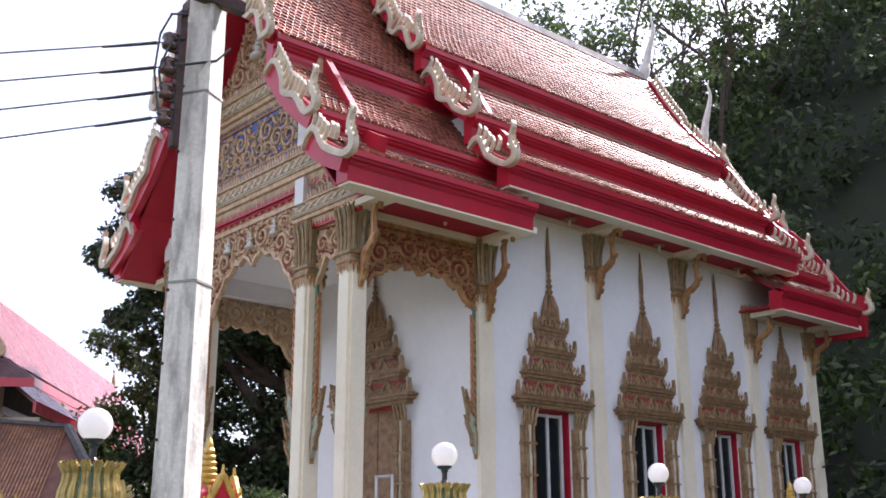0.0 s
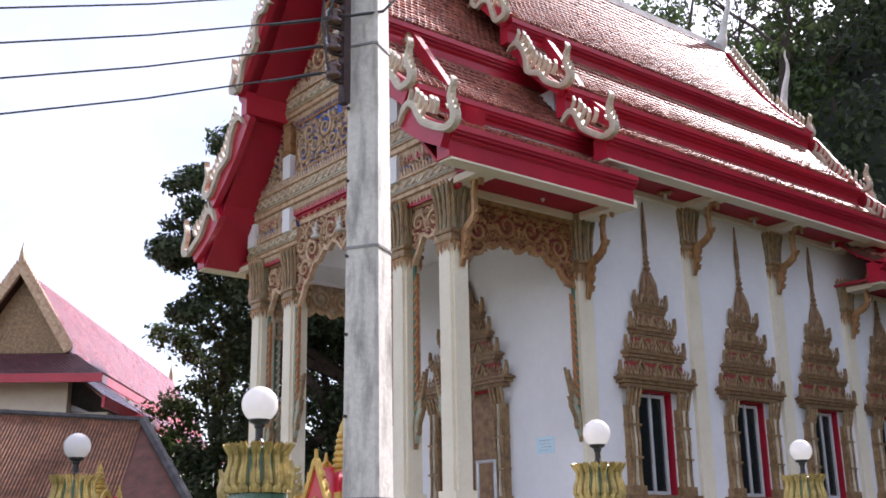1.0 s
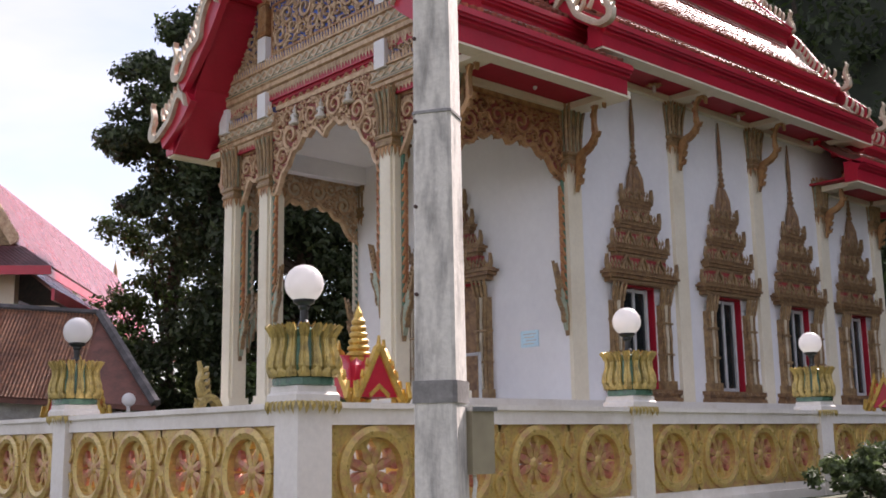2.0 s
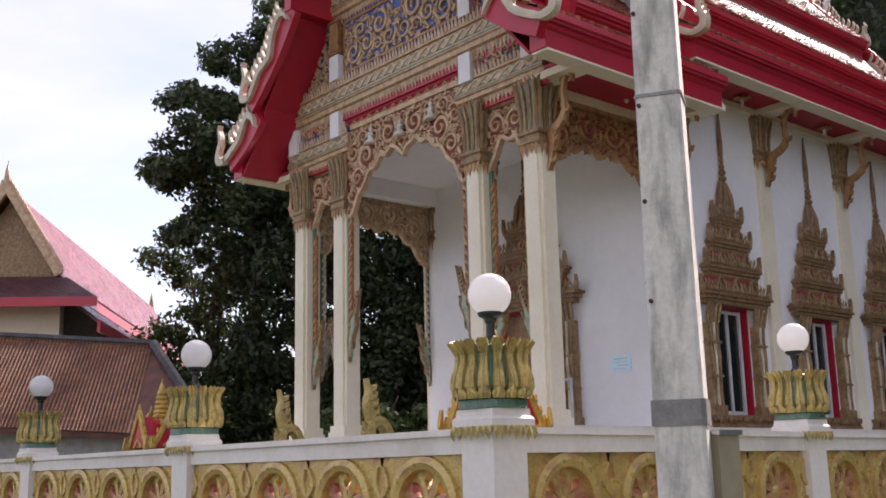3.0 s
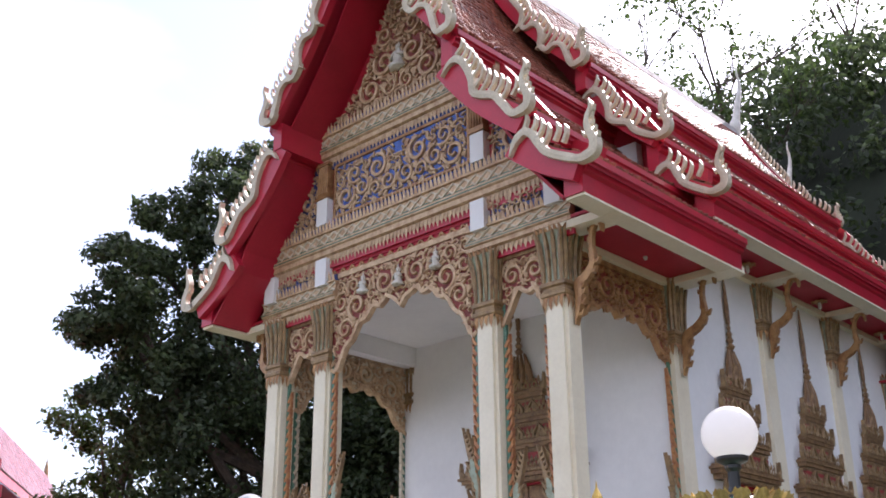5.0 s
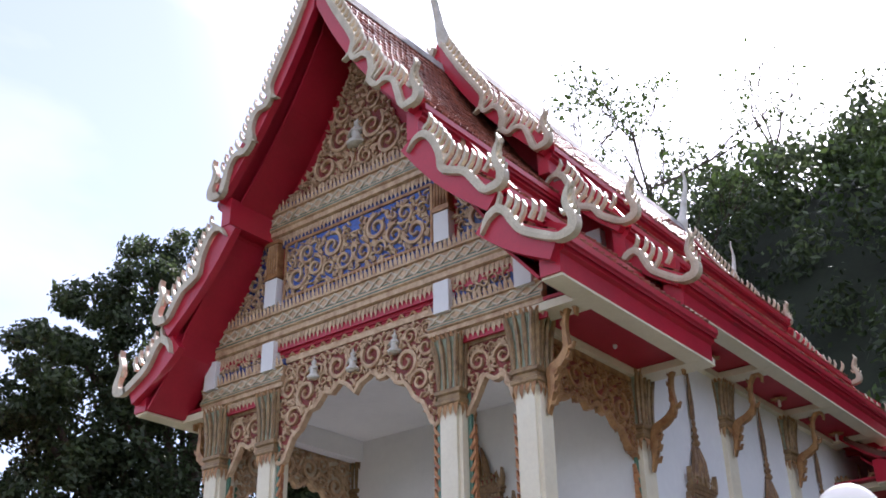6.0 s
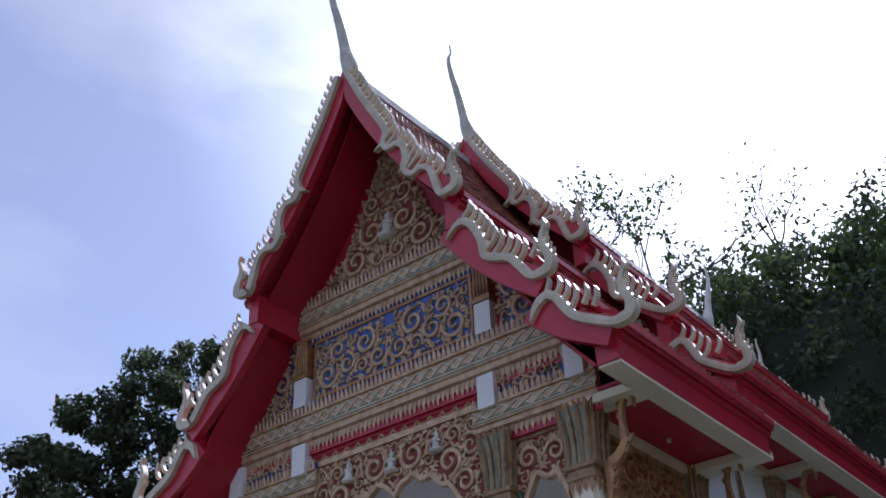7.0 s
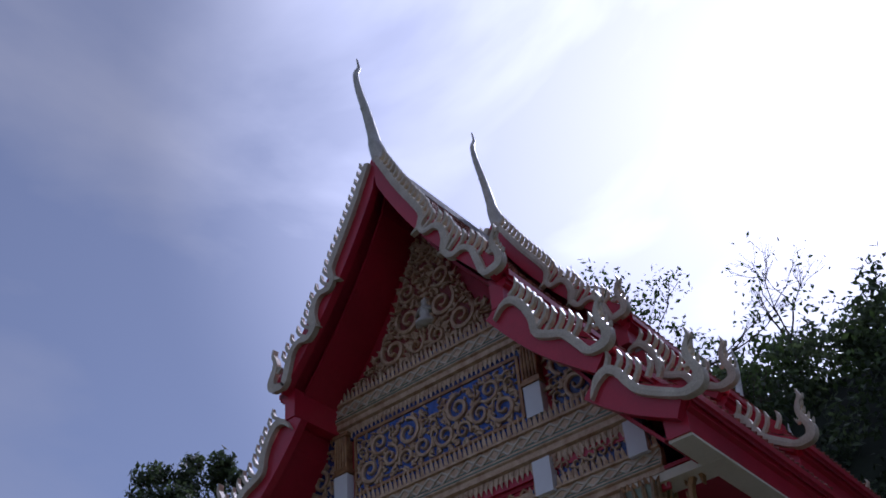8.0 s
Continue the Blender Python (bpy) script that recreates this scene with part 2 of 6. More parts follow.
# ---- mesh tools ----
class Build:
    """Vertices and faces of one mesh."""

    def __init__(self):
        self.v, self.f, self.smooth, self.loose = [], [], False, False

    def add(self, verts, faces):
        o = len(self.v)
        self.v.extend([tuple(p) for p in verts])
        self.f.extend([tuple(i + o for i in q) for q in faces])
        return self

    def box(self, x0, y0, z0, x1, y1, z1):
        vs = [(x, y, z) for x in (x0, x1) for y in (y0, y1) for z in (z0, z1)]
        return self.add(vs, [(0, 1, 3, 2), (4, 6, 7, 5), (0, 4, 5, 1), (2, 3, 7, 6), (0, 2, 6, 4), (1, 5, 7, 3)])

    def prism(self, ring, shift):
        """A closed outline of 3D points, pushed along shift."""
        n, s = len(ring), Vector(shift)
        vs = [Vector(p) for p in ring] + [Vector(p) + s for p in ring]
        fs = [tuple(range(n))[::-1], tuple(range(n, 2 * n))]
        fs += [(i, (i + 1) % n, n + (i + 1) % n, n + i) for i in range(n)]
        return self.add(vs, fs)

    def loft(self, rings, close=True, caps=True):
        n = len(rings[0])
        vs = [p for r in rings for p in r]
        fs = []
        for k in range(len(rings) - 1):
            for i in range(n if close else n - 1):
                j = (i + 1) % n
                fs.append((k * n + i, k * n + j, (k + 1) * n + j, (k + 1) * n + i))
        if caps:
            fs.append(tuple(range(n))[::-1])
            fs.append(tuple(range((len(rings) - 1) * n, len(rings) * n)))
        return self.add(vs, fs)

    def lathe(self, c, profile, n=16, square=0.0, turn=0.0):
        """Rings of (radius, z) round the upright axis through c; square 1 gives a square with notched corners."""
        rings = []
        for r, z in profile:
            ring = []
            for i in range(n):
                a = 2 * math.pi * i / n + turn
                ca, sa = math.cos(a), math.sin(a)
                k = 1.0
                if square:
                    k = (1 - square) + square / max(abs(ca), abs(sa))
                ring.append((c[0] + r * k * ca, c[1] + r * k * sa, c[2] + z))
            rings.append(ring)
        return self.loft(rings)

    def tube(self, path, radii, n=6):
        path = [Vector(p) for p in path]
        if not hasattr(radii, "__len__"):
            radii = [radii] * len(path)
        rings, ref = [], Vector((0, 0, 1))
        for i, p in enumerate(path):
            d = (path[min(i + 1, len(path) - 1)] - path[max(i - 1, 0)]).normalized()
            u = d.cross(ref)
            if u.length < 1e-3:
                u = d.cross(Vector((1, 0, 0)))
            u.normalize()
            w = d.cross(u)
            rings.append([p + radii[i] * (math.cos(2 * math.pi * k / n) * u + math.sin(2 * math.pi * k / n) * w) for k in range(n)])
        return self.loft(rings)

    def ribbon(self, pts, widths, o, u, w, depth, back=0.0):
        """A carved band in the plane o + a*u + b*w: pts (a, b), with a raised ridge along its middle, facing u x w."""
        o, u, w = Vector(o), Vector(u), Vector(w)
        nn = u.cross(w).normalized()
        P = [Vector((a, b, 0)) for a, b in pts]
        if not hasattr(widths, "__len__"):
            widths = [widths] * len(P)
        rings = []
        for i, p in enumerate(P):
            d = P[min(i + 1, len(P) - 1)] - P[max(i - 1, 0)]
            d.normalize()
            s = Vector((-d.y, d.x, 0)) * widths[i] * 0.5
            base = lambda q: o + q.x * u + q.y * w
            rings.append([base(p - s) - nn * back, base(p - s * 0.85) + nn * depth * 0.86, base(p) + nn * depth, base(p + s * 0.85) + nn * depth * 0.86, base(p + s) - nn * back])
        return self.loft(rings)


def thing(name, at, label, category, group="", kind=""):
    ob = new(name)
    ob.location = at
    ob.empty_display_size = 0.1
    return tagged(ob, label, category, group, kind)


def root_at(ob):
    while ob.parent:
        ob = ob.parent
    return ob.location.copy()


def mesh_of(name, b, material, at=(0, 0, 0)):
    me = bpy.data.meshes.new(name)
    at = Vector(at)
    me.from_pydata((np.array(b.v, dtype=float) - np.array(at)).tolist(), [], b.f)
    me.update()
    me.materials.append(material)
    if b.smooth:
        me.polygons.foreach_set("use_smooth", [True] * len(me.polygons))
    if b.loose:
        return me
    bm = bmesh.new()
    bm.from_mesh(me)
    bmesh.ops.recalc_face_normals(bm, faces=bm.faces[:])
    bm.to_mesh(me)
    bm.free()
    return me


def part(name, b, material, parent, label="", kind=""):
    ob = new(name, mesh_of(name, b, material, root_at(parent)))
    ob.parent = parent
    return tagged(ob, label=label, kind=kind)


def solid(name, b, material, label, category, kind="", at=None, group=""):
    """A thing that is one mesh."""
    at = at if at is not None else b.v[0]
    ob = new(name, mesh_of(name, b, material, at))
    ob.location = at
    return tagged(ob, label, category, group, kind)


def bez(points, n=8):
    """A smooth line through 2D points."""
    out = []
    P = [points[0], *points, points[-1]]
    for i in range(1, len(P) - 2):
        p0, p1, p2, p3 = (Vector(q) for q in P[i - 1:i + 3])
        for k in range(n):
            t = k / n
            out.append(tuple(0.5 * ((2 * p1) + (-p0 + p2) * t + (2 * p0 - 5 * p1 + 4 * p2 - p3) * t * t + (-p0 + 3 * p1 - 3 * p2 + p3) * t ** 3)))
    out.append(tuple(points[-1]))
    return out

# ---- ground ----
Y0 = 15.08          # the temple's long axis
FLOOR = 2.5         # top of the temple's plinth, before the hall is set down by SINK
SINK = 0.35
TERRACE = 1.05      # the yard


def ground_z(x, y):
    # a bank rises from the lane to the yard; behind the temple the hill begins
    bank = TERRACE * max(0.0, min(1.0, min((x - 1.7) / 1.2, (y - 5.2) / 1.2)))
    far = max(0.0, (x - 29) * 0.95 - (y - 16) * 0.12)
    hill = 33.5 * (1 - math.exp(-(far / 14) ** 1.6)) * (0.5 + 0.5 * math.tanh((54 - y) / 14))
    rough = noise.noise((x * 0.09, y * 0.09, 0.3)) * 3.0 * min(1, far / 20)
    return bank + hill + rough + 0.02 * noise.noise((x * 0.9, y * 0.9, 2.0))


def make_ground():
    b = Build()
    xs = [-2000, -800, -300, -120, -50, -20] + [-10 + 0.65 * i for i in range(40)] + [17 + 3 * i for i in range(45)] + [180, 300, 700, 2000]
    ys = [-2000, -800, -300, -120, -50, -20] + [-8 + 0.65 * i for i in range(40)] + [19 + 3 * i for i in range(40)] + [160, 300, 700, 2000]
    b.add([(x, y, ground_z(x, y)) for x in xs for y in ys],
          [(i * len(ys) + j, (i + 1) * len(ys) + j, (i + 1) * len(ys) + j + 1, i * len(ys) + j + 1) for i in range(len(xs) - 1) for j in range(len(ys) - 1)])
    b.smooth = True
    solid("ground", b, GROUND, "earth yard and grassy bank rising to a hill", "ground", "structure", at=(0, 0, 0))
    me = bpy.data.objects["ground"].data
    me.materials.append(SHADED_WOODS_FLOOR)
    # hill and far ground take the colour that has the wood's shade in it
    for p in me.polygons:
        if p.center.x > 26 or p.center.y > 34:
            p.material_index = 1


make_ground()

# ---- temple: walls and roofs ----
temple = thing("temple", (16.4, Y0, TERRACE), "white temple hall with red tiered roofs and gilded carving", "temple")
XF, XW, XB = 9.62, 12.14, 22.3     # porch columns, hall front wall, hall rear
DW = 2.58                          # half width of the hall
GX = 9.5                           # face of the porch gable
WINDOWS = (13.82, 16.35, 18.72, 21.05)
# step: how far each tier of the roof stands out over the gable, top tier first
PORCH = dict(x0=8.68, x1=12.44, step=(-0.14, -0.02, 0.03), tiers=[((0.0, 12.85), (1.95, 9.80)), ((1.85, 9.45), (3.08, 8.20)), ((2.88, 7.98), (3.77, 7.40))], soffit=6.96)
REAR = dict(x0=19.5, x1=22.7, step=(0.0, 0.0, 0.0), tiers=[((0.0, 12.2), (2.0, 9.45)), ((1.85, 9.15), (3.0, 8.0)), ((2.85, 7.8), (3.7, 7.25))], soffit=6.80)
MAIN = dict(x0=11.8, x1=20.4, step=(-0.34, -0.08, 0.08), tiers=[((0.0, 13.36), (2.02, 10.55)), ((1.9, 10.25), (3.0, 9.02)), ((2.92, 8.66), (3.68, 8.06))], soffit=7.66)


def Y(d, side):
    """side -1: towards the lane; 1: the far side."""
    return Y0 + side * d


def build_walls():
    b = Build()
    b.box(8.9, Y(3.3, -1), TERRACE - 0.3, XB + 0.5, Y(3.3, 1), FLOOR - 0.12)
    part("plinth", b, WHITE, temple, "white rendered plinth")
    b = Build().box(8.8, Y(3.4, -1), FLOOR - 0.12, XB + 0.6, Y(3.4, 1), FLOOR)
    part("plinth_ledge", b, FENCE, temple)
    t = 0.25
    for side in (-1, 1):
        b = Build()
        y0, y1 = Y(DW, side), Y(DW - t, side)
        cuts = [XW] + [w + s * 0.42 for w in WINDOWS for s in (-1, 1)] + [XB]
        zs = [FLOOR, 2.72, 4.36, 7.75]
        verts, faces = [], []
        for y in (y0, y1):
            for x in cuts:
                for z in zs:
                    verts.append((x, y, z))
        nx = len(cuts)
        idx = lambda k, i, j: (k * nx + i) * 4 + j
        for i in range(nx - 1):
            for j in range(3):
                hole = i % 2 == 1 and j == 1 and side == -1
                if not hole:
                    for k in (0, 1):
                        faces.append((idx(k, i, j), idx(k, i + 1, j), idx(k, i + 1, j + 1), idx(k, i, j + 1)))
                else:
                    faces.append((idx(0, i, 1), idx(1, i, 1), idx(1, i, 2), idx(0, i, 2)))
                    faces.append((idx(0, i + 1, 1), idx(1, i + 1, 1), idx(1, i + 1, 2), idx(0, i + 1, 2)))
                    faces.append((idx(0, i, 1), idx(0, i + 1, 1), idx(1, i + 1, 1), idx(1, i, 1)))
                    faces.append((idx(0, i, 2), idx(0, i + 1, 2), idx(1, i + 1, 2), idx(1, i, 2)))
        for i in range(nx - 1):
            faces.append((idx(0, i, 3), idx(0, i + 1, 3), idx(1, i + 1, 3), idx(1, i, 3)))
        for i in (0, nx - 1):
            for j in range(3):
                faces.append((idx(0, i, j), idx(1, i, j), idx(1, i, j + 1), idx(0, i, j + 1)))
        b.add(verts, faces)
        part("wall", b, WHITE, temple, "white rendered side wall")
    e = DW - t
    ring = [(XW, Y(e, -1), FLOOR), (XW, Y(0.68, -1), FLOOR), (XW, Y(0.68, -1), 4.7), (XW, Y(0.68, 1), 4.7), (XW, Y(0.68, 1), FLOOR), (XW, Y(e, 1), FLOOR), (XW, Y(e, 1), 9.3), (XW, Y(e, -1), 9.3)]
    part("wall", Build().prism(ring, (t, 0, 0)), WHITE, temple, "white rendered front wall of the hall")
    part("wall", Build().box(XB - t, Y(e, -1), FLOOR, XB, Y(e, 1), 9.3), WHITE, temple, "white rendered rear wall")
    part("ceiling", Build().box(XF + 0.06, Y(DW, -1), 7.02, XW, Y(DW, 1), 7.10), WHITE, temple, "white porch ceiling")
    for side in (-1, 1):
        ya, yb = sorted((Y(2.50, side), Y(2.28, side)))
        part("beam", Build().box(XF, ya, 6.70, XW, yb, 7.02), WHITE, temple)
    # closed floor and upper floor of the hall keep its inside dark
    part("hall_ceiling", Build().box(XW + 0.25, Y(e, -1), 7.4, XB - 0.25, Y(e, 1), 7.5), WHITE, temple)


def slope(tier, t):
    (d0, z0), (d1, z1) = tier
    sag = 0.045 * math.hypot(d1 - d0, z1 - z0) * math.sin(math.pi * t)
    nx, nz = (z0 - z1), (d1 - d0)
    L = math.hypot(nx, nz)
    return d0 + (d1 - d0) * t - sag * nx / L, z0 + (z1 - z0) * t - sag * nz / L


def build_roof(R):
    x0, x1 = R["x0"], R["x1"]
    for side in (-1, 1):
        for k, tier in enumerate(R["tiers"]):
            x0 = R["x0"] + R["step"][k]
            n = 8 if k == 0 else 4
            line = [slope(tier, i / n) for i in range(n + 1)]
            ring = [(x0 + 0.1, Y(d, side), z) for d, z in line] + [(x0 + 0.1, Y(d, side), z - 0.10) for d, z in line[::-1]]
            bed = part("roof_slope", Build().prism(ring, (x1 - x0 - 0.2, 0, 0)), ROOF_BED, temple, "red-brown tiled roof slope")
            # the soffit boards under the slope
            ring = [(x0 + 0.06, Y(d, side), z - 0.105) for d, z in line] + [(x0 + 0.06, Y(d, side), z - 0.15) for d, z in line[::-1]]
            part("underboard", Build().prism(ring, (x1 - x0 - 0.12, 0, 0)), RED_SHADED, temple)
            L = math.hypot(tier[1][0] - tier[0][0], tier[1][1] - tier[0][1])
            rows, step = int(L / 0.135), 0.13
            b = Build()
            for r in range(rows):
                ta, tb = r / rows, min(1.0, (r + 1.35) / rows)
                (da, za), (db, zb) = slope(tier, ta), slope(tier, tb)
                nd, nz = za - zb, db - da
                q = math.hypot(nd, nz)
                nd, nz = nd / q, nz / q
                m = int((x1 - x0 - 0.24) / step)
                for c in range(m):
                    xa = x0 + 0.12 + step * (c + 0.5 * (r % 2)) + random.uniform(-0.004, 0.004)
                    h = 0.035 + random.uniform(-0.006, 0.006)
                    P = lambda u, t, e: (xa + u * step, Y(da + (db - da) * t + nd * e, side), za + (zb - za) * t + nz * e)
                    o = 0.006
                    b.add([P(0.02, 0, o), P(0.98, 0, o), P(0.98, 0.75, h), P(0.74, 0.97, h), P(0.5, 1.04, h + 0.012), P(0.26, 0.97, h), P(0.02, 0.75, h), P(0.5, 0, o + 0.012)],
                          [(0, 7, 4, 5, 6), (7, 1, 2, 3, 4)])
                    b.add([P(0.98, 0.75, h), P(0.74, 0.97, h), P(0.5, 1.04, h + 0.012), P(0.26, 0.97, h), P(0.02, 0.75, h), P(0.98, 0.75, 0), P(0.74, 0.97, 0), P(0.5, 1.04, 0), P(0.26, 0.97, 0), P(0.02, 0.75, 0)],
                          [(0, 1, 6, 5), (1, 2, 7, 6), (2, 3, 8, 7), (3, 4, 9, 8)])
            part("tile_covering", b, TILE, bed, "small glazed terracotta tiles", kind="stuff")
            d1, z1 = tier[1]
            low = R["tiers"][k + 1][0][1] - 0.12 if k < 2 else R["soffit"]
            wide = 0.36 if k == 2 else 0.28
            prof = [(d1 + 0.03, z1 - 0.02), (d1 + 0.03, z1 - 0.10), (d1 - 0.03, z1 - 0.12), (d1 - 0.04, z1 - 0.19), (d1 - 0.09, z1 - 0.22), (d1 - 0.10, low), (d1 - wide, low), (d1 - wide, z1 - 0.05)]
            part("fascia", Build().prism([(x0 + 0.06, Y(d, side), z) for d, z in prof], (x1 - x0 - 0.12, 0, 0)), RED, temple, "red painted eaves fascia")
            if k < 2:
                (dn, zn) = R["tiers"][k + 1][0]
                ya, yb = sorted((Y(d1 - 0.11, side), Y(d1 + 0.02, side)))
                tn = slope(R["tiers"][k + 1], min(1, (d1 + 0.05 - dn) / (R["tiers"][k + 1][1][0] - dn)))[1]
                part("flashing", Build().box(GX if side > 0 and R is PORCH else x0 + 0.2, ya, tn - 0.02, x1 - 0.2, yb, tn + 0.06), MORTAR, temple, "grey mortar flashing")
        # soffit: cream beams round sunk red panels
        x0 = R["x0"] + R["step"][2]
        xs = GX - 0.06 if R is PORCH else x0 + 0.1      # in front of the gable the eaves are open below
        dd = R["tiers"][2][1][0] - 0.10
        a, c = sorted((Y(dd, side), Y(DW - 0.02, side)))
        s = R["soffit"]
        part("soffit", Build().box(xs, a, s + 0.08, x1 - 0.1, c, s + 0.12), RED_SHADED, temple, "red eaves soffit")
        e0, e1 = sorted((Y(dd, side), Y(dd - 0.26, side)))
        part("soffit_beam", Build().box(x0 + 0.09, e0 + 0.002, s - 0.03, x1 - 0.02, e1, s + 0.07), CREAM, temple, "cream eaves beam")
        e0, e1 = sorted((Y(DW - 0.02, side), Y(DW + 0.10, side)))
        part("soffit_beam", Build().box(xs + 0.2, e0, s - 0.03, x1 - 0.3, e1, s + 0.07), CREAM, temple, "cream eaves beam")
        for px in R["posts"]:
            part("soffit_beam", Build().box(px - 0.17, a + 0.01, s - 0.034, px + 0.17, c, s + 0.066), CREAM, temple, "cream eaves beam")
    # ridge
    d0, z0 = R["tiers"][0][0]
    x0 = R["x0"] + R["step"][0]
    b = Build()
    b.prism([(x0 + 0.1, Y0 - 0.11, z0 - 0.12), (x0 + 0.1, Y0 - 0.06, z0 + 0.06), (x0 + 0.1, Y0 + 0.06, z0 + 0.06), (x0 + 0.1, Y0 + 0.11, z0 - 0.12)], (x1 - x0 - 0.2, 0, 0))
    part("ridge", b, MORTAR, temple, "grey mortar ridge")


def gable_outline(R, xg, low=0.1):
    t1, t2, t3 = R["tiers"]
    ring = []
    for side in (-1, 1):
        line = [slope(t1, i / 8) for i in range(9)] + [t2[1], (t3[1][0] - 0.3, t3[0][1]), (t3[1][0] - 0.4, R["soffit"] + low)]
        pts = [(xg, Y(d, side), z - 0.12) for d, z in line]
        ring += pts if side == -1 else pts[::-1][:-1]
    return ring


PORCH["posts"], MAIN["posts"], REAR["posts"] = (XF, 12.3), (12.6, 15.0, 17.5, 19.8), (19.95, 22.15, 22.6)
build_walls()
for R in (PORCH, MAIN, REAR):
    build_roof(R)
for R, xg, lo in ((PORCH, GX, 0.66), (MAIN, 12.3, 0.1), (MAIN, 20.6, 0.1), (REAR, 23.5, 0.1)):
    part("gable", Build().prism(gable_outline(R, xg, lo), (0.12, 0, 0)), RED_SHADED, temple, "red gable wall")


def verge_lining(R, xg):
    """Red boards under the overhang between the verge and the gable, running past the steps of the tiers."""
    t1, t2, t3 = R["tiers"]
    for side in (-1, 1):
        line = [slope(t1, i / 6) for i in range(7)]
        line = [(max(0.02, d - 0.10), z - 0.24) for d, z in line] + [(t2[0][0] + 0.1, t2[0][1] - 0.42), (t2[1][0] - 0.38, t2[1][1] - 0.22), (t3[0][0] - 0.08, t3[0][1] - 0.30), (t3[1][0] - 0.37, R["soffit"] + 0.02)]
        ring = [(R["x0"] + 0.10, Y(d, side), z) for d, z in line] + [(R["x0"] + 0.10, Y(d - 0.03, side), z - 0.02) for d, z in line[::-1]]
        part("verge_lining", Build().prism(ring, (xg - R["x0"] - 0.10, 0, 0)), RED_SHADED, temple, "red boarded underside of the verge")


verge_lining(PORCH, GX)


# ---- carving ----
def spiral(c, r, turns, start, hand, n=22):
    pts = []
    for i in range(n + 1):
        t = i / n
        rr = r * (1 - 0.82 * t ** 0.85)
        a = start + hand * turns * 2 * math.pi * t
        pts.append((c[0] + rr * math.cos(a), c[1] + rr * math.sin(a)))
    return pts


def scrolls(b, inside, box, sizes, o, u, w, depth, rnd, mirror=None, fill=260):
    """Fill an outline with tendrils that curl into spirals with leaf tips."""
    a0, b0, a1, b1 = box
    placed = []
    for r in sizes:
        for _ in range(420):
            c = (rnd.uniform(a0, a1), rnd.uniform(b0, b1))
            if any(math.hypot(c[0] - q[0], c[1] - q[1]) < 0.93 * (r + q[2]) for q in placed):
                continue
            if not all(inside(c[0] + 0.95 * r * math.cos(k * 0.785), c[1] + 0.95 * r * math.sin(k * 0.785)) for k in range(8)):
                continue
            placed.append((c[0], c[1], r))
    out = []
    for x, y, r in placed:
        out.append((x, y, r, 1, rnd.uniform(0, 6.28), rnd.choice((-1, 1))))
        if mirror is not None:
            p = out[-1]
            out.append((2 * mirror - p[0], p[1], r, -1, math.pi - p[4], -p[5]))
    reach = max(a1 - a0, b1 - b0)
    area = (a1 - a0) * (b1 - b0)
    for _ in range(int(area * fill)):
        c = (rnd.uniform(a0, a1), rnd.uniform(b0, b1))
        q = min(placed, key=lambda p: abs(math.hypot(c[0] - p[0], c[1] - p[1]) - p[2])) if placed else (c[0] + 0.1, c[1], 0.1)
        if not inside(*c) or any(math.hypot(c[0] - p[0], c[1] - p[1]) < 0.75 * p[2] for p in placed):
            continue
        a = math.atan2(c[1] - q[1], c[0] - q[0]) + rnd.choice((-1, 1)) * rnd.uniform(0.5, 1.1)
        s = rnd.uniform(0.06, 0.11)
        bend = rnd.uniform(-0.35, 0.35)
        tip = (c[0] + s * math.cos(a + bend), c[1] + s * math.sin(a + bend))
        mid = (c[0] + 0.5 * s * math.cos(a), c[1] + 0.5 * s * math.sin(a))
        for mm in ((1, -1) if mirror is not None else (1,)):
            k = [c, mid, tip] if mm == 1 else [(2 * mirror - p[0], p[1]) for p in (c, mid, tip)]
            b.ribbon(k, [0.026, 0.036, 0.006], o, u, w, depth * 0.65)
    for x, y, r, m, st, hand in out:
        n = 20 if r > 0.11 else 12
        pts = spiral((x, y), r, 1.45 if r > 0.09 else 1.0, st, hand, n)
        wd = [0.25 * r * (0.55 + 0.5 * math.sin(math.pi * min(1, i / n * 1.1 + 0.15))) + 0.006 for i in range(n + 1)]
        b.ribbon(pts, wd, o, u, w, depth * (0.6 + 0.4 * min(1, r / 0.15)))
        for k in range(7 if r > 0.09 else 4):
            a = st + hand * (0.3 + k * 0.85)
            q = (x + r * 0.95 * math.cos(a), y + r * 0.95 * math.sin(a))
            a2 = a + hand * 0.9
            tip = (q[0] + 0.42 * r * math.cos(a2), q[1] + 0.42 * r * math.sin(a2))
            mid = ((q[0] + tip[0]) / 2 + 0.08 * r * math.cos(a), (q[1] + tip[1]) / 2 + 0.08 * r * math.sin(a))
            b.ribbon([q, mid, tip], [0.20 * r, 0.17 * r, 0.01], o, u, w, depth * 0.7)


def teeth(b, p0, p1, count, height, out, thick=0.02, lean=0.0):
    """A row of pointed leaves between two points, each standing height along z."""
    p0, p1, out = Vector(p0), Vector(p1), Vector(out).normalized()
    d = (p1 - p0) / count
    for i in range(count):
        m = p0 + d * (i + 0.5)
        h = height * (1 + 0.12 * math.sin(i * 2.3))
        s = d * 0.46
        z = Vector((0, 0, 1))
        mid = m + z * h * 0.55 + out * thick * 0.8
        b.add([m - s, m + s, mid + s * 0.75, m + z * h + out * lean, mid - s * 0.75, m + out * thick + z * h * 0.1], [(0, 5, 4), (5, 1, 2), (5, 2, 3), (5, 3, 4)])


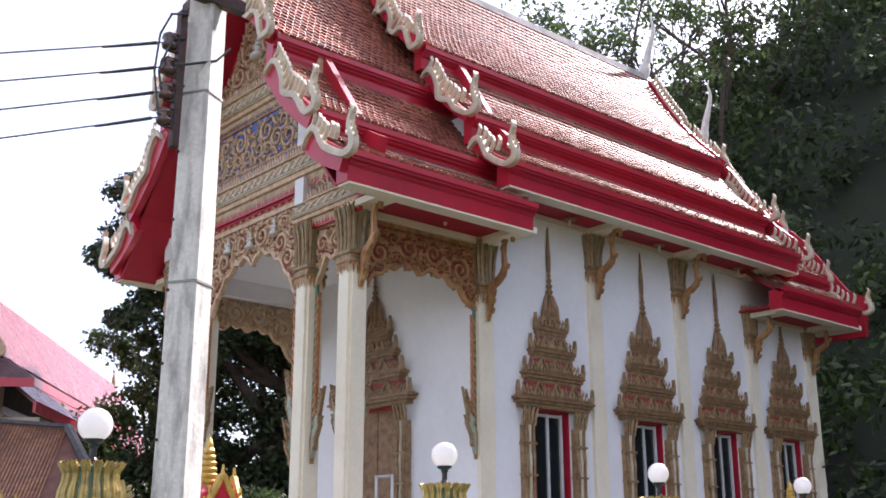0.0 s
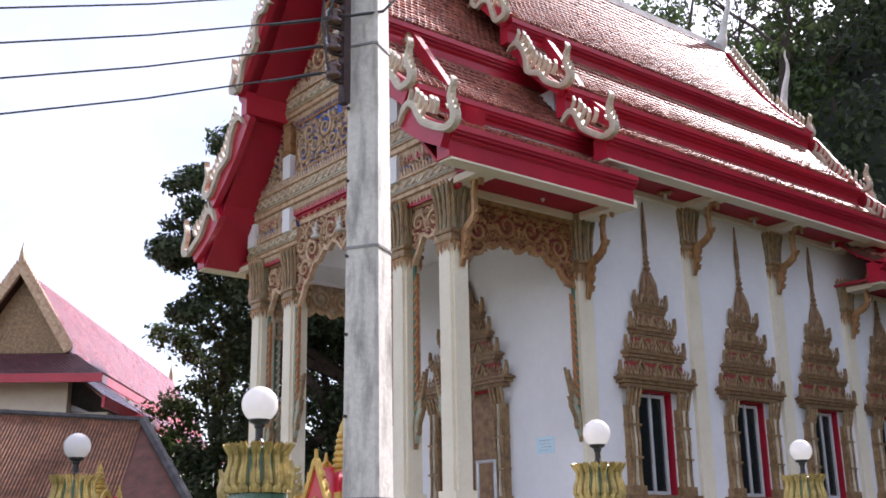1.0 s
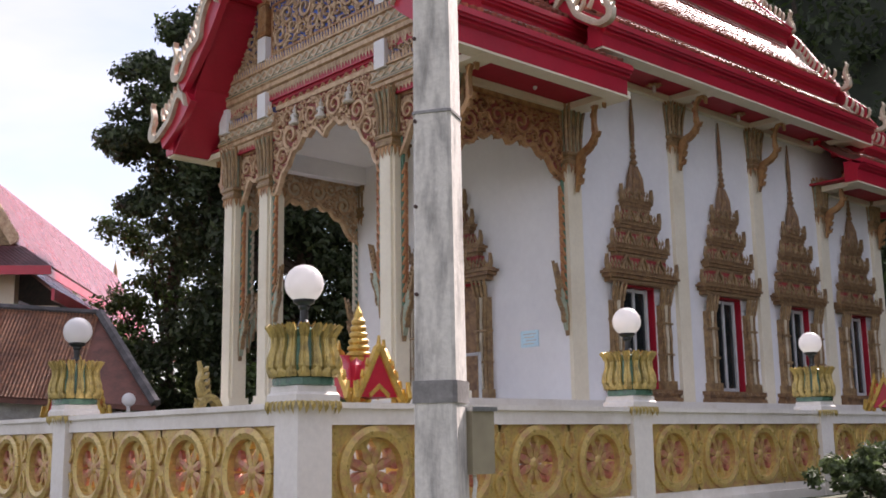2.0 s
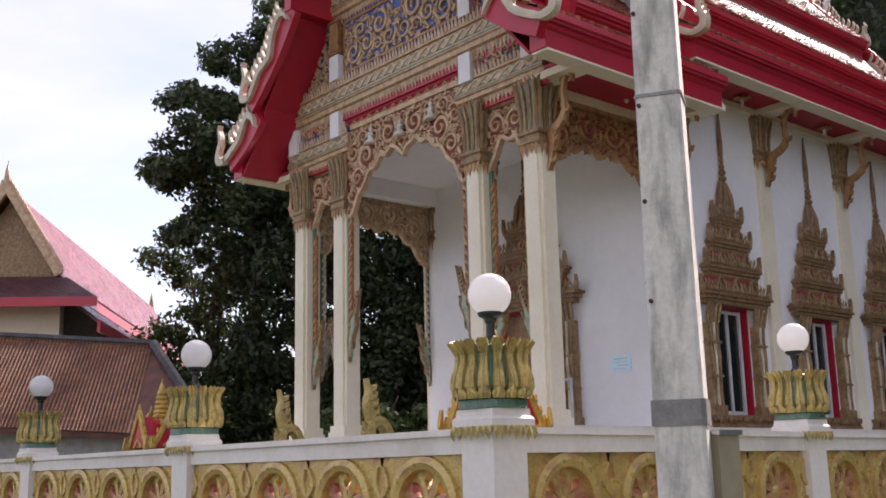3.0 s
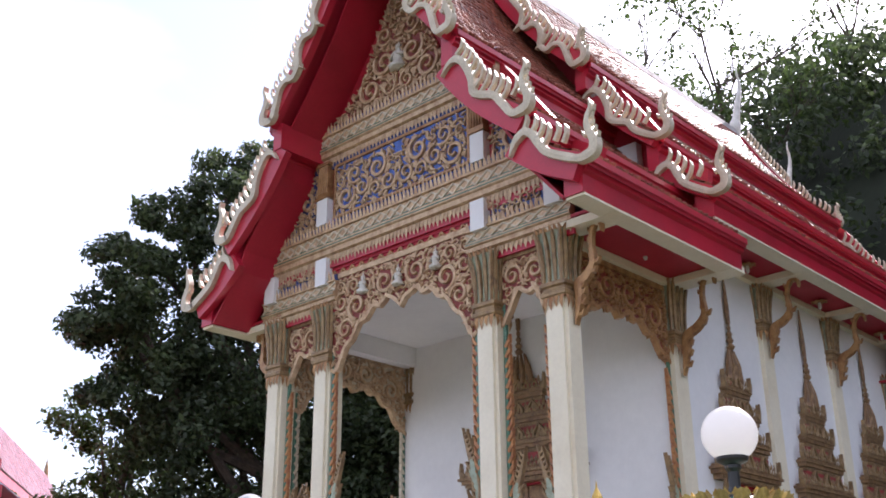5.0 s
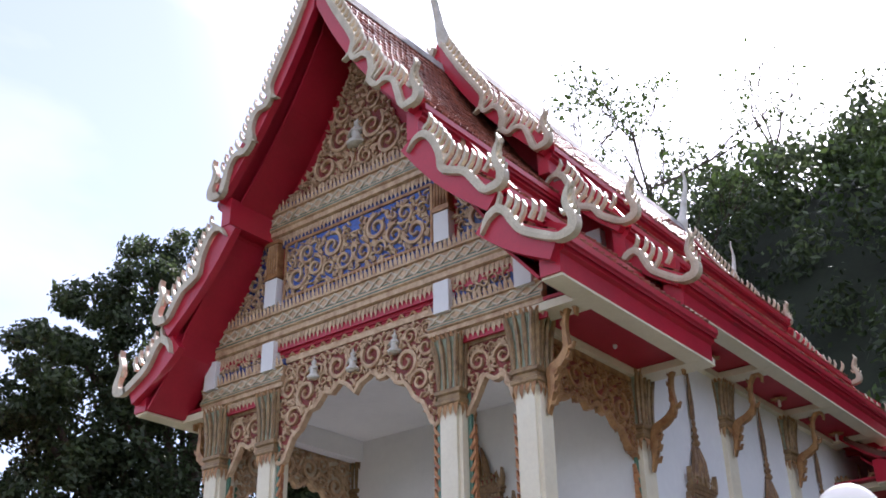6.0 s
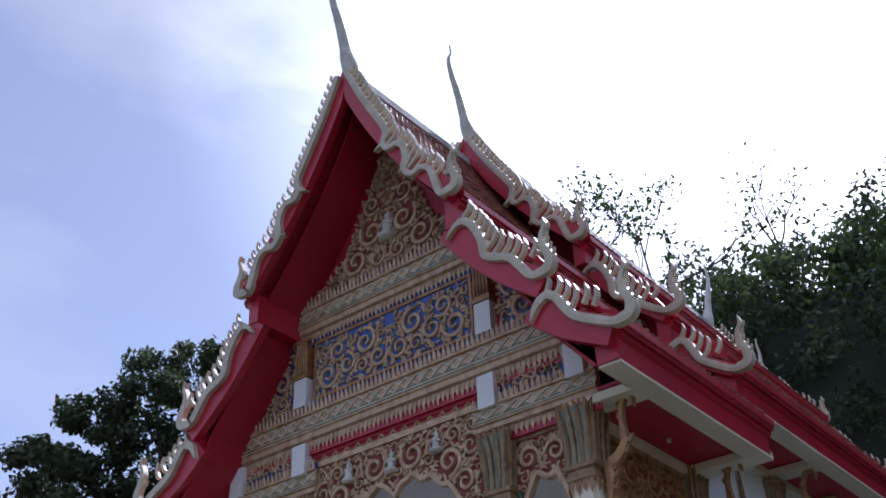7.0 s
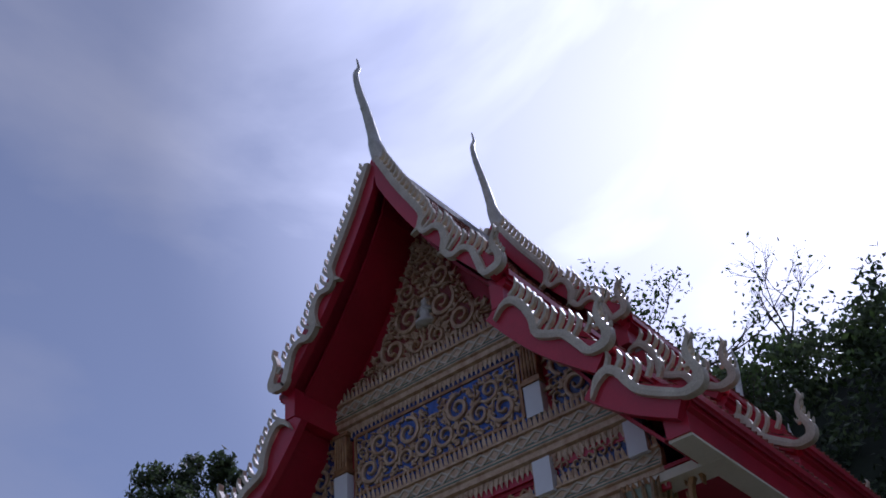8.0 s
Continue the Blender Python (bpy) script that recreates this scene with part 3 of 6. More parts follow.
def lattice(b, p0, p1, count, z0, z1, out):
    p0, p1 = Vector(p0), Vector(p1)
    L = (p1 - p0).length
    u = (p1 - p0).normalized()
    o = p0 + Vector(out)
    st = L / count
    uu = u if u.cross(Vector((0, 0, 1))).dot(Vector(out)) > 0 else -u
    sg = 1 if uu is u else -1
    for i in range(count):
        a = i * st
        for q in (((a, z0), (a + st, z1)), ((a, z1), (a + st, z0))):
            b.ribbon([(sg * q[0][0], q[0][1]), (sg * q[1][0], q[1][1])], 0.028, (o.x, o.y, 0), uu, (0, 0, 1), 0.018)
        cx, cz = a + st / 2, (z0 + z1) / 2
        b.ribbon([(sg * (cx - 0.03), cz), (sg * cx, cz), (sg * (cx + 0.03), cz)], [0.005, 0.06, 0.005], (o.x, o.y, 0), uu, (0, 0, 1), 0.03)


def cornice(xf, ya, yb, z, scale, under, parent):
    """One carved band of the gable: hanging points, gold moulding, lattice and a crest of leaves. under: colour behind the points."""
    H = 0.66 * scale
    prof = [(0.0, 0.02), (-0.05, 0.02), (-0.05, 0.10), (-0.10, 0.12), (-0.10, 0.19), (-0.13, 0.21), (-0.13, 0.27), (-0.09, 0.29), (-0.09, 0.46), (-0.13, 0.47), (-0.13, 0.50), (0.0, 0.50)]
    band = part("cornice", Build().prism([(xf + dx, ya, z + dz * scale) for dx, dz in prof], (0, yb - ya, 0)), PALE_GOLD, parent, "gilded carved cornice")
    n = max(3, int((yb - ya) / 0.075))
    b = Build()
    teeth(b, (xf - 0.055, ya, z + 0.1 * scale), (xf - 0.055, yb, z + 0.1 * scale), n, -0.17 * scale, (-1, 0, 0), 0.015)
    part("hanging_fringe", b, PALE_GOLD, band, "row of hanging gilded points", "stuff")
    b = Build()
    teeth(b, (xf - 0.10, ya, z + 0.49 * scale), (xf - 0.10, yb, z + 0.49 * scale), n, 0.19 * scale, (-1, 0, 0), 0.02, 0.03)
    part("leaf_crest", b, PALE_GOLD, band, "row of gilded leaf points", "stuff")
    part("fringe_ground", Build().box(xf - 0.045, ya + 0.004, z - 0.09 * scale, xf - 0.002, yb - 0.004, z + 0.018 * scale), under, band)
    part("crest_ground", Build().box(xf - 0.07, ya + 0.004, z + 0.502 * scale, xf - 0.002, yb - 0.004, z + 0.62 * scale), BLUE, band)
    b = Build()
    lattice(b, (xf, ya, 0), (xf, yb, 0), max(2, int((yb - ya) / 0.2)), z + 0.30 * scale, z + 0.45 * scale, (-0.09, 0, 0))
    part("lattice", b, NAGA, band, "pale diamond lattice", "stuff")
    b = Build()
    b.box(xf - 0.094, ya + 0.01, z + 0.302 * scale, xf - 0.086, yb - 0.01, z + 0.318 * scale).box(xf - 0.136, ya + 0.01, z + 0.23 * scale, xf - 0.125, yb - 0.01, z + 0.245 * scale)
    part("inlay", b, GREEN, band, "dark glass inlay line")
    return band


rnd = random.Random(5)
FACE = ((0, -1, 0), (0, 0, 1))    # u, w of a panel that faces -x


def front_panel(name, material, label, ring_dz, x, backing, sizes, depth, mirror=True):
    """A carved panel on the gable: an outline (d, z), a coloured ground and gilded tendrils."""
    ground = part(name, Build().prism([(x, Y0 - d, z) for d, z in ring_dz], (0.03, 0, 0)), backing, temple, label)
    ds, zs = [p[0] for p in ring_dz], [p[1] for p in ring_dz]

    def inside(d, z):
        hit = False
        n = len(ring_dz)
        for i in range(n):
            (x1, y1), (x2, y2) = ring_dz[i], ring_dz[(i + 1) % n]
            if (y1 > z) != (y2 > z) and d < (x2 - x1) * (z - y1) / (y2 - y1) + x1:
                hit = not hit
        return hit and (not mirror or d > 0) and (backing is not BLUE_BRIGHT or (0.09 < z - min(zs) < max(zs) - min(zs) - 0.19 and d < 1.32))
    b = Build()
    scrolls(b, inside, (min(ds), min(zs), max(ds), max(zs)), sizes, (x, Y0, 0), (0, -1, 0), (0, 0, 1), depth, rnd, 0.0 if mirror else None)
    part("carved_scrollwork", b, material, ground, "gilded openwork tendrils", "stuff")
    return ground


def statue(parent, x, d, z, h):
    """A plain small praying figure of white stucco in relief."""
    b = Build()
    y = Y0 - d
    b.lathe((x, y, z), [(0.001, 0), (0.30 * h, 0.02 * h), (0.32 * h, 0.12 * h), (0.16 * h, 0.28 * h), (0.20 * h, 0.5 * h), (0.17 * h, 0.6 * h), (0.06 * h, 0.66 * h), (0.12 * h, 0.74 * h), (0.11 * h, 0.84 * h), (0.05 * h, 0.9 * h), (0.001, 1.12 * h)], 10)
    for q in (-1, 1):
        b.tube([(x, y + q * 0.15 * h, z + 0.56 * h), (x - 0.10 * h, y + q * 0.26 * h, z + 0.40 * h), (x - 0.2 * h, y + q * 0.05 * h, z + 0.52 * h)], [0.06 * h, 0.05 * h, 0.03 * h], 6)
    b.smooth = True
    part("relief_figure", b, CHOFA, parent, "small white stucco figure in relief")


def build_front():
    fx = GX
    cornice(fx, Y(2.95, -1), Y(2.95, 1), 7.64, 1.0, RED, temple)
    cornice(fx, Y(1.92, -1), Y(1.92, 1), 9.28, 1.0, BLUE, temple)
    for s in (-1, 1):
        ya, yb = sorted((Y(1.30, s), Y(3.0, s)))
        cornice(fx + 0.04, ya, yb, 6.93, 0.8, RED, temple)
    front_panel("blue_panel", PALE_GOLD, "blue mosaic panel with gilded scrollwork", [(-1.40, 8.30), (1.40, 8.30), (1.40, 9.30), (-1.40, 9.30)], fx - 0.035, BLUE_BRIGHT, (0.21, 0.17, 0.13, 0.10, 0.075, 0.055, 0.04), 0.055)
    b = Build()
    for q in (((-1.36, 8.34), (1.36, 8.34)), ((-1.36, 9.2), (1.36, 9.2)), ((-1.37, 8.34), (-1.37, 9.2)), ((1.37, 8.34), (1.37, 9.2))):
        b.ribbon(q, 0.05, (fx - 0.036, Y0, 0), *FACE, 0.03)
    part("panel_border", b, GOLD, temple)
    for s in (-1, 1):
        front_panel("blue_panel", PALE_GOLD, "small blue mosaic side panel with gilded scrollwork", [(s * 1.78, 8.28), (s * 2.7, 8.28), (s * 2.15, 9.0), (s * 1.78, 9.35)][::s], fx - 0.03, BLUE, (0.2, 0.12, 0.08, 0.055), 0.05, False)
        front_panel("blue_panel", PALE_GOLD, "small blue mosaic panel under the cornice", [(s * 1.72, 7.42), (s * 2.62, 7.42), (s * 2.62, 7.62), (s * 1.72, 7.62)][::s], fx - 0.03, BLUE, (0.12, 0.08, 0.055), 0.05, False)
        # gilded post on a white block
        for d, z, hh in ((1.58, 8.26, 1.05), (1.56, 7.28, 0.42), (2.78, 7.28, 0.42)):
            y = Y(d, s)
            b = Build().box(fx - 0.13, y - 0.12, z, fx + 0.0, y + 0.12, z + min(hh, 0.42))
            blk = part("pedestal_block", b, WHITE, temple, "white pedestal block")
            if hh > 0.6:
                b = Build()
                for k in range(5):
                    yy = y - 0.1 + 0.05 * k
                    b.ribbon([(Y0 - yy, z + 0.52), (Y0 - yy, z + 0.75), (Y0 - yy + 0.01 * (k - 2), z + 0.98)], [0.03, 0.045, 0.03], (fx - 0.09, Y0, 0), *FACE, 0.05)
                b.box(fx - 0.15, y - 0.14, z + 0.43, fx, y + 0.14, z + 0.47).box(fx - 0.13, y - 0.125, z + 0.475, fx, y + 0.125, z + 0.52).box(fx - 0.09, y - 0.11, z + 0.52, fx, y + 0.11, z + 0.99).box(fx - 0.14, y - 0.14, z + 0.99, fx, y + 0.14, z + 1.04)
                part("post_capital", b, GOLD, blk, "small gilded capital")
    tym = [(-1.42, 9.96), (1.42, 9.96)] + [(d * 0.80, z - 0.55) for d, z in (slope(PORCH["tiers"][0], 1 - i / 8) for i in range(1, 9)) if z - 0.55 > 10.0] + [(-d * 0.80, z - 0.55) for d, z in (slope(PORCH["tiers"][0], i / 8) for i in range(1, 8)) if z - 0.55 > 10.0]
    tg = front_panel("tympanum", PALE_GOLD, "red tympanum with gilded scrollwork", tym, fx - 0.03, CARVE_RED, (0.24, 0.19, 0.15, 0.11, 0.08, 0.06, 0.045), 0.065)
    statue(tg, fx - 0.05, 0.0, 10.35, 0.5)
    # red pelmet with scalloped gilded swags above the centre arch
    b = Build().box(GX + 0.02, Y(1.42, -1), 7.42, GX + 0.10, Y(1.42, 1), 7.72)
    pel = part("pelmet", b, RED_SHADED, temple, "red pelmet board")
    b = Build()
    for k in range(14):
        a = -1.4 + 0.2 * k
        b.ribbon([(a, 7.50), (a + 0.05, 7.44), (a + 0.1, 7.42), (a + 0.15, 7.44), (a + 0.2, 7.50)], 0.035, (GX + 0.018, Y0, 0), *FACE, 0.025)
    part("swag", b, GOLD, pel, "gilded scalloped swag", "stuff")
    for d, z in ((0.0, 6.92), (0.72, 6.98), (-0.72, 6.98)):
        statue(pel, 9.47, d, z, 0.30)


build_front()


# ---- columns, arches, brackets ----
def capital(c, z0, z1, w, col):
    """Bell of green and gilded petals over a ringed neck, with leaf points hanging below."""
    h = z1 - z0
    c = Vector((c[0], c[1], 0.0))
    b = Build().lathe((c[0], c[1], z0), [(w * 1.02, 0.0), (w * 1.18, 0.03), (w * 1.18, 0.07), (w * 1.04, 0.09), (w * 1.04, 0.13), (w * 1.22, 0.15), (w * 1.22, 0.19), (w * 1.08, 0.21)], 16, 0.85)
    cap = part("capital", b, DUST_GOLD, col, "gilded and green petal capital")
    b = Build().lathe((c[0], c[1], z0), [(w * 1.0, 0.2), (w * 0.98, h * 0.5), (w * 1.1, h * 0.85), (w * 1.32, h)], 16, 0.85)
    part("bell", b, JADE, cap, "green glazed bell")
    b, f = Build(), Build()
    for k in range(4):
        ca, sa = math.cos(k * math.pi / 2), math.sin(k * math.pi / 2)
        n = Vector((ca, sa, 0))
        u = Vector((-sa, ca, 0))
        for i in range(4):
            e = (i - 1.5) / 1.5
            path, rad = [], []
            for t in (0, 0.35, 0.7, 0.92, 1.0):
                out = w * (1.03 + 0.02 * t + 0.36 * t ** 3)
                q = Vector(c) + n * out + u * e * w * (0.80 + 0.36 * t ** 3)
                path.append((q.x, q.y, z0 + 0.2 + (h - 0.2) * t + (0.03 if t == 1 else 0)))
                rad.append((0.022, 0.030, 0.032, 0.026, 0.006)[len(rad)] * w / 0.16)
            b.tube(path, rad, 5)
        p0 = Vector(c) + n * w * 1.04 - u * w * 0.98
        p1 = Vector(c) + n * w * 1.04 + u * w * 0.98
        teeth(f, (p0.x, p0.y, z0 + 0.02), (p1.x, p1.y, z0 + 0.02), 4, -0.17, n, 0.02)
        teeth(f, (*(Vector(c) + n * w * 1.3 - u * w * 1.3).xy, z0 + h - 0.02), (*(Vector(c) + n * w * 1.3 + u * w * 1.3).xy, z0 + h - 0.02), 6, 0.08, n, 0.02, 0.04)
    part("petal_ring", b, DUST_GOLD, cap, "gilded petals", "stuff")
    part("leaf_fringe", f, GOLD, cap, "gilded leaf points", "stuff")


def bracket(x, y, z_tip, z_top, reach, out, col, lift=0.0):
    """A naga-shaped eaves bracket: rises from the wall, swings out and curls at the top. out: unit vector away from the wall."""
    H = z_top - z_tip
    pts = bez([(0.03, 0), (0.07, 0.14 * H), (0.10, 0.28 * H), (0.24 * reach, 0.40 * H), (0.56 * reach, 0.47 * H), (0.76 * reach, 0.58 * H), (0.74 * reach, 0.74 * H), (0.78 * reach, 0.88 * H), (0.94 * reach, 0.98 * H), (1.10 * reach, 0.95 * H), (1.12 * reach, 0.86 * H)], 4)
    n = len(pts)
    key = (0.012, 0.075, 0.12, 0.135, 0.12, 0.085, 0.06, 0.055, 0.075, 0.06, 0.012)
    wd = [key[min(10, i // 4)] + (key[min(10, i // 4 + 1)] - key[min(10, i // 4)]) * (i % 4) / 4 for i in range(n)]
    b = Build().ribbon(pts, wd, (x, y, z_tip), out, (0, 0, 1), 0.04, 0.04)
    for k in range(7):
        i = int(n * (0.08 + 0.07 * k))
        a, z = pts[i]
        b.ribbon([(a, z), (a + 0.07, z - 0.01), (a + 0.11, z + 0.05)], [0.075, 0.045, 0.005], (x, y, z_tip), out, (0, 0, 1), 0.03, 0.03)
    for k in range(4):
        i = int(n * (0.52 + 0.09 * k))
        a, z = pts[i]
        b.ribbon([(a, z), (a - 0.045, z + 0.03), (a - 0.05, z + 0.09)], [0.045, 0.03, 0.005], (x, y, z_tip), out, (0, 0, 1), 0.025, 0.025)
    return part("eaves_bracket", b, GOLD, col, "gilded naga eaves bracket")


def column(x, y, w, z0, neck, top, label, bracket_out=None, petal=True, engaged=False):
    c = 0.28
    ring = []
    for sx, sy in ((-1, -1), (1, -1), (1, 1), (-1, 1)):
        a, e = w, w * (1 - c)
        pts = [(sx * a, sy * e), (sx * e, sy * e), (sx * e, sy * a)]
        if sx * sy < 0:
            pts = pts[::-1]
        ring += [(x + p, y + q, z0) for p, q in pts]
    col = part("column", Build().prism(ring, (0, 0, neck - z0 + 0.02)), CREAM, temple, label)
    part("base_block", Build().box(x - w * 1.25, y - w * 1.25, z0, x + w * 1.25, y + w * 1.25, z0 + 0.12).box(x - w * 1.12, y - w * 1.12, z0 + 0.12, x + w * 1.12, y + w * 1.12, z0 + 0.22), CREAM, col)
    capital((x, y), neck, top, w, col)
    return col


COLS = [(2.68, -1, 0.165), (1.58, -1, 0.165), (1.58, 1, 0.165), (2.68, 1, 0.165)]
for d, s, w in COLS:
    k = column(XF, Y(d, s), w, FLOOR, 6.10, 6.95, "cream square porch column with notched corners")
    if d > 2:
        bracket(XF, Y(d + w, s), 5.75, 7.0, 0.42, (0, s, 0), k)


def pilaster(x, s, neck, top):
    y = Y(DW, s)
    w = 0.16
    a, c = sorted((y, y + s * 0.07))
    col = part("pilaster", Build().box(x - w, a, FLOOR, x + w, c, neck + 0.02), CREAM, temple, "cream wall pilaster")
    capital((x, y - s * 0.05), neck, top, w, col)
    bracket(x, y + s * 0.09, neck - 0.42, top + 0.06, 0.55, (0, s, 0), col)


for s in (-1, 1):
    pilaster(12.30, s, 6.08, 6.98)
    pilaster(15.0, s, 6.85, 7.58)
    pilaster(17.5, s, 6.85, 7.58)
    pilaster(19.9, s, 6.25, 7.0)
    pilaster(22.15, s, 6.25, 7.0)


def naga_foot(b, g, a, z, sgn, o, u, w):
    """The small naga that ends a hanging strip: a pointed tail, a jade belly that swings out, and a tall flame crest. b: body, g: gilded flames."""
    P = lambda x, y: (a + sgn * x, z + y)
    pts = bez([P(0.0, -0.34), P(0.01, -0.20), P(0.02, -0.08), P(0.07, 0.02), P(0.11, 0.10), P(0.10, 0.19), P(0.13, 0.27)], 4)
    n = len(pts)
    b.ribbon(pts, [0.012 + 0.125 * math.sin(math.pi * min(1.0, 0.06 + 0.94 * i / n)) ** 0.8 for i in range(n)], o, u, w, 0.035, 0.035)
    # crest, edging and jaw
    g.ribbon(bez([P(0.10, 0.20), P(0.15, 0.30), P(0.19, 0.42), P(0.23, 0.54), P(0.27, 0.68)], 4), [0.075, 0.078, 0.076, 0.072, 0.066, 0.062, 0.056, 0.052, 0.046, 0.042, 0.036, 0.030, 0.024, 0.018, 0.012, 0.008, 0.005], o, u, w, 0.03, 0.03)
    for k in range(6):
        x, y = 0.13 + 0.022 * k, 0.27 + 0.06 * k
        g.ribbon([P(x, y), P(x - 0.05, y + 0.02), P(x - 0.05, y + 0.085)], [0.05, 0.035, 0.005], o, u, w, 0.025, 0.025)
    for k in range(6):
        q = pts[int(n * (0.18 + 0.12 * k))]
        g.ribbon([(q[0] + sgn * 0.045, q[1] - 0.02), (q[0] + sgn * 0.075, q[1] + 0.02), (q[0] + sgn * 0.085, q[1] + 0.08)], [0.045, 0.035, 0.005], o, u, w, 0.042, 0.03)
    g.ribbon(bez([P(0.0, -0.42), P(0.0, -0.26), P(-0.01, -0.1), P(0.02, 0.06)], 4), [0.008, 0.02, 0.03, 0.036, 0.04, 0.042, 0.043, 0.043, 0.042, 0.04, 0.038, 0.034, 0.03], o, u, w, 0.042, 0.03)
    g.ribbon([P(0.11, 0.2), P(0.18, 0.19), P(0.23, 0.25)], [0.06, 0.045, 0.008], o, u, w, 0.03, 0.03)


def arch(o, u, L, top, spring, foot, material, backing, label, pend=0.25, seed=1, edging=ORANGE_GOLD):
    """Openwork between two columns, hanging from the beam: an arch of two curves, strips down the columns, nagas at their feet."""
    o, u = Vector(o), Vector(u)
    w = Vector((0, 0, 1))
    r = random.Random(seed)

    def edge(a):
        t = min(a, L - a) / (L / 2)
        t = max(0.0, min(1.0, (t - 0.07) / 0.93))
        crown = top - 0.62 if L > 1.5 else top - 0.55
        k = 1 - (1 - t) ** 2.6
        return spring + (crown - spring) * k - pend * max(0, 1 - abs(a - L / 2) / 0.12) + 0.04 * math.cos(a * 22)
    n = 40
    low = [(L * i / n, edge(L * i / n)) for i in range(n + 1)]
    nn = u.cross(w).normalized()
    arch_ob = None
    ring = [o + a * u + z * w for a, z in [(0, top)] + low + [(L, top)]]
    arch_ob = part("arch_screen", Build().prism([p - nn * 0.012 for p in ring], nn * 0.024), backing, temple, label)
    b = Build()
    inside = lambda a, z: 0.04 < a < L - 0.04 and edge(a) + 0.03 < z < top - 0.14
    for sg in (1, -1):
        oo = o + nn * 0.012 * sg
        uu = u if sg == 1 else -u
        oo = oo if sg == 1 else oo + L * u
        rr = random.Random(seed)
        sizes = (0.20, 0.165, 0.13, 0.1, 0.075, 0.055, 0.04) if L > 1.5 else (0.15, 0.11, 0.08, 0.055, 0.04)
        scrolls(b, lambda a, z: inside(a, z) and (a < L / 2), (0, spring - 0.3, L / 2, top), sizes, oo, uu, w, 0.05, rr, L / 2)
    part("carved_scrollwork", b, material, arch_ob, "gilded openwork tendrils", "stuff")
    b = Build()
    b.ribbon(low, 0.065, o, u, w, 0.045, 0.045)
    b.ribbon([(0, top - 0.05), (L, top - 0.05)], 0.1, o, u, w, 0.05, 0.05)
    for k in range(int(L / 0.13)):
        a = 0.065 + 0.13 * k
        b.ribbon([(a - 0.065, top - 0.12), (a, top - 0.17), (a + 0.065, top - 0.12)], 0.025, o, u, w, 0.04, 0.04)
    part("arch_border", b, material, arch_ob, "gilded arch border")
    for a, sg in ((0.035, 1), (L - 0.035, -1)):
        b = Build()
        b.ribbon([(a, spring + 0.3), (a, foot)], 0.055, o, u, w, 0.02, 0.02)
        st = part("hanging_strip", b, GREEN, arch_ob, "green strip down the column")
        b = Build()
        m = int((spring - foot) / 0.13)
        for k in range(m):
            z = foot + 0.13 * k
            b.ribbon([(a + sg * 0.0, z), (a + sg * 0.055, z + 0.07), (a + sg * 0.075, z + 0.16)], [0.05, 0.05, 0.006], o, u, w, 0.026, 0.026)
        part("leaf_edging", b, edging, st, "gilded leaf tips", "stuff")
        b, g = Build(), Build()
        naga_foot(b, g, a, foot, sg, o, u, w)
        part("naga_end", b, JADE, st, "small pale green naga")
        part("naga_flame", g, DUST_GOLD, st, "gilded flames of the naga", "stuff")


w1, w2 = 0.165, 0.165
# front: between the paired columns and the wide centre
arch((XF, Y(1.58, -1) - w2, 0), (0, -1, 0), 2.68 - 1.58 - w1 - w2, 6.93, 5.95, 3.75, PALE_GOLD, CARVE_RED, "narrow carved and gilded arch screen", 0.0, 3)
arch((XF, Y(2.68, 1) - w1, 0), (0, -1, 0), 2.68 - 1.58 - w1 - w2, 6.93, 5.95, 3.75, PALE_GOLD, CARVE_RED, "narrow carved and gilded arch screen", 0.0, 3)
arch((9.54, Y(1.58, 1) - w2, 0), (0, -1, 0), 3.16 - 2 * w2, 7.45, 5.95, 4.1, PALE_GOLD, CARVE_RED, "wide carved and gilded arch screen of the porch", 0.22, 8)
for s in (-1, 1):
    if s == -1:
        arch((XF + w1, Y(2.56, s), 0), (1, 0, 0), XW + 0.02 - XF - w1, 6.95, 5.85, 3.9, GOLD, CARVE_RED, "carved and gilded arch screen at the porch side", 0.12, 4)
    else:
        arch((XF + w1, Y(2.56, s), 0), (1, 0, 0), XW + 0.02 - XF - w1, 6.85, 5.6, 3.9, PALE_GOLD, NAGA, "pale carved arch screen at the porch side", 0.12, 4, NAGA)


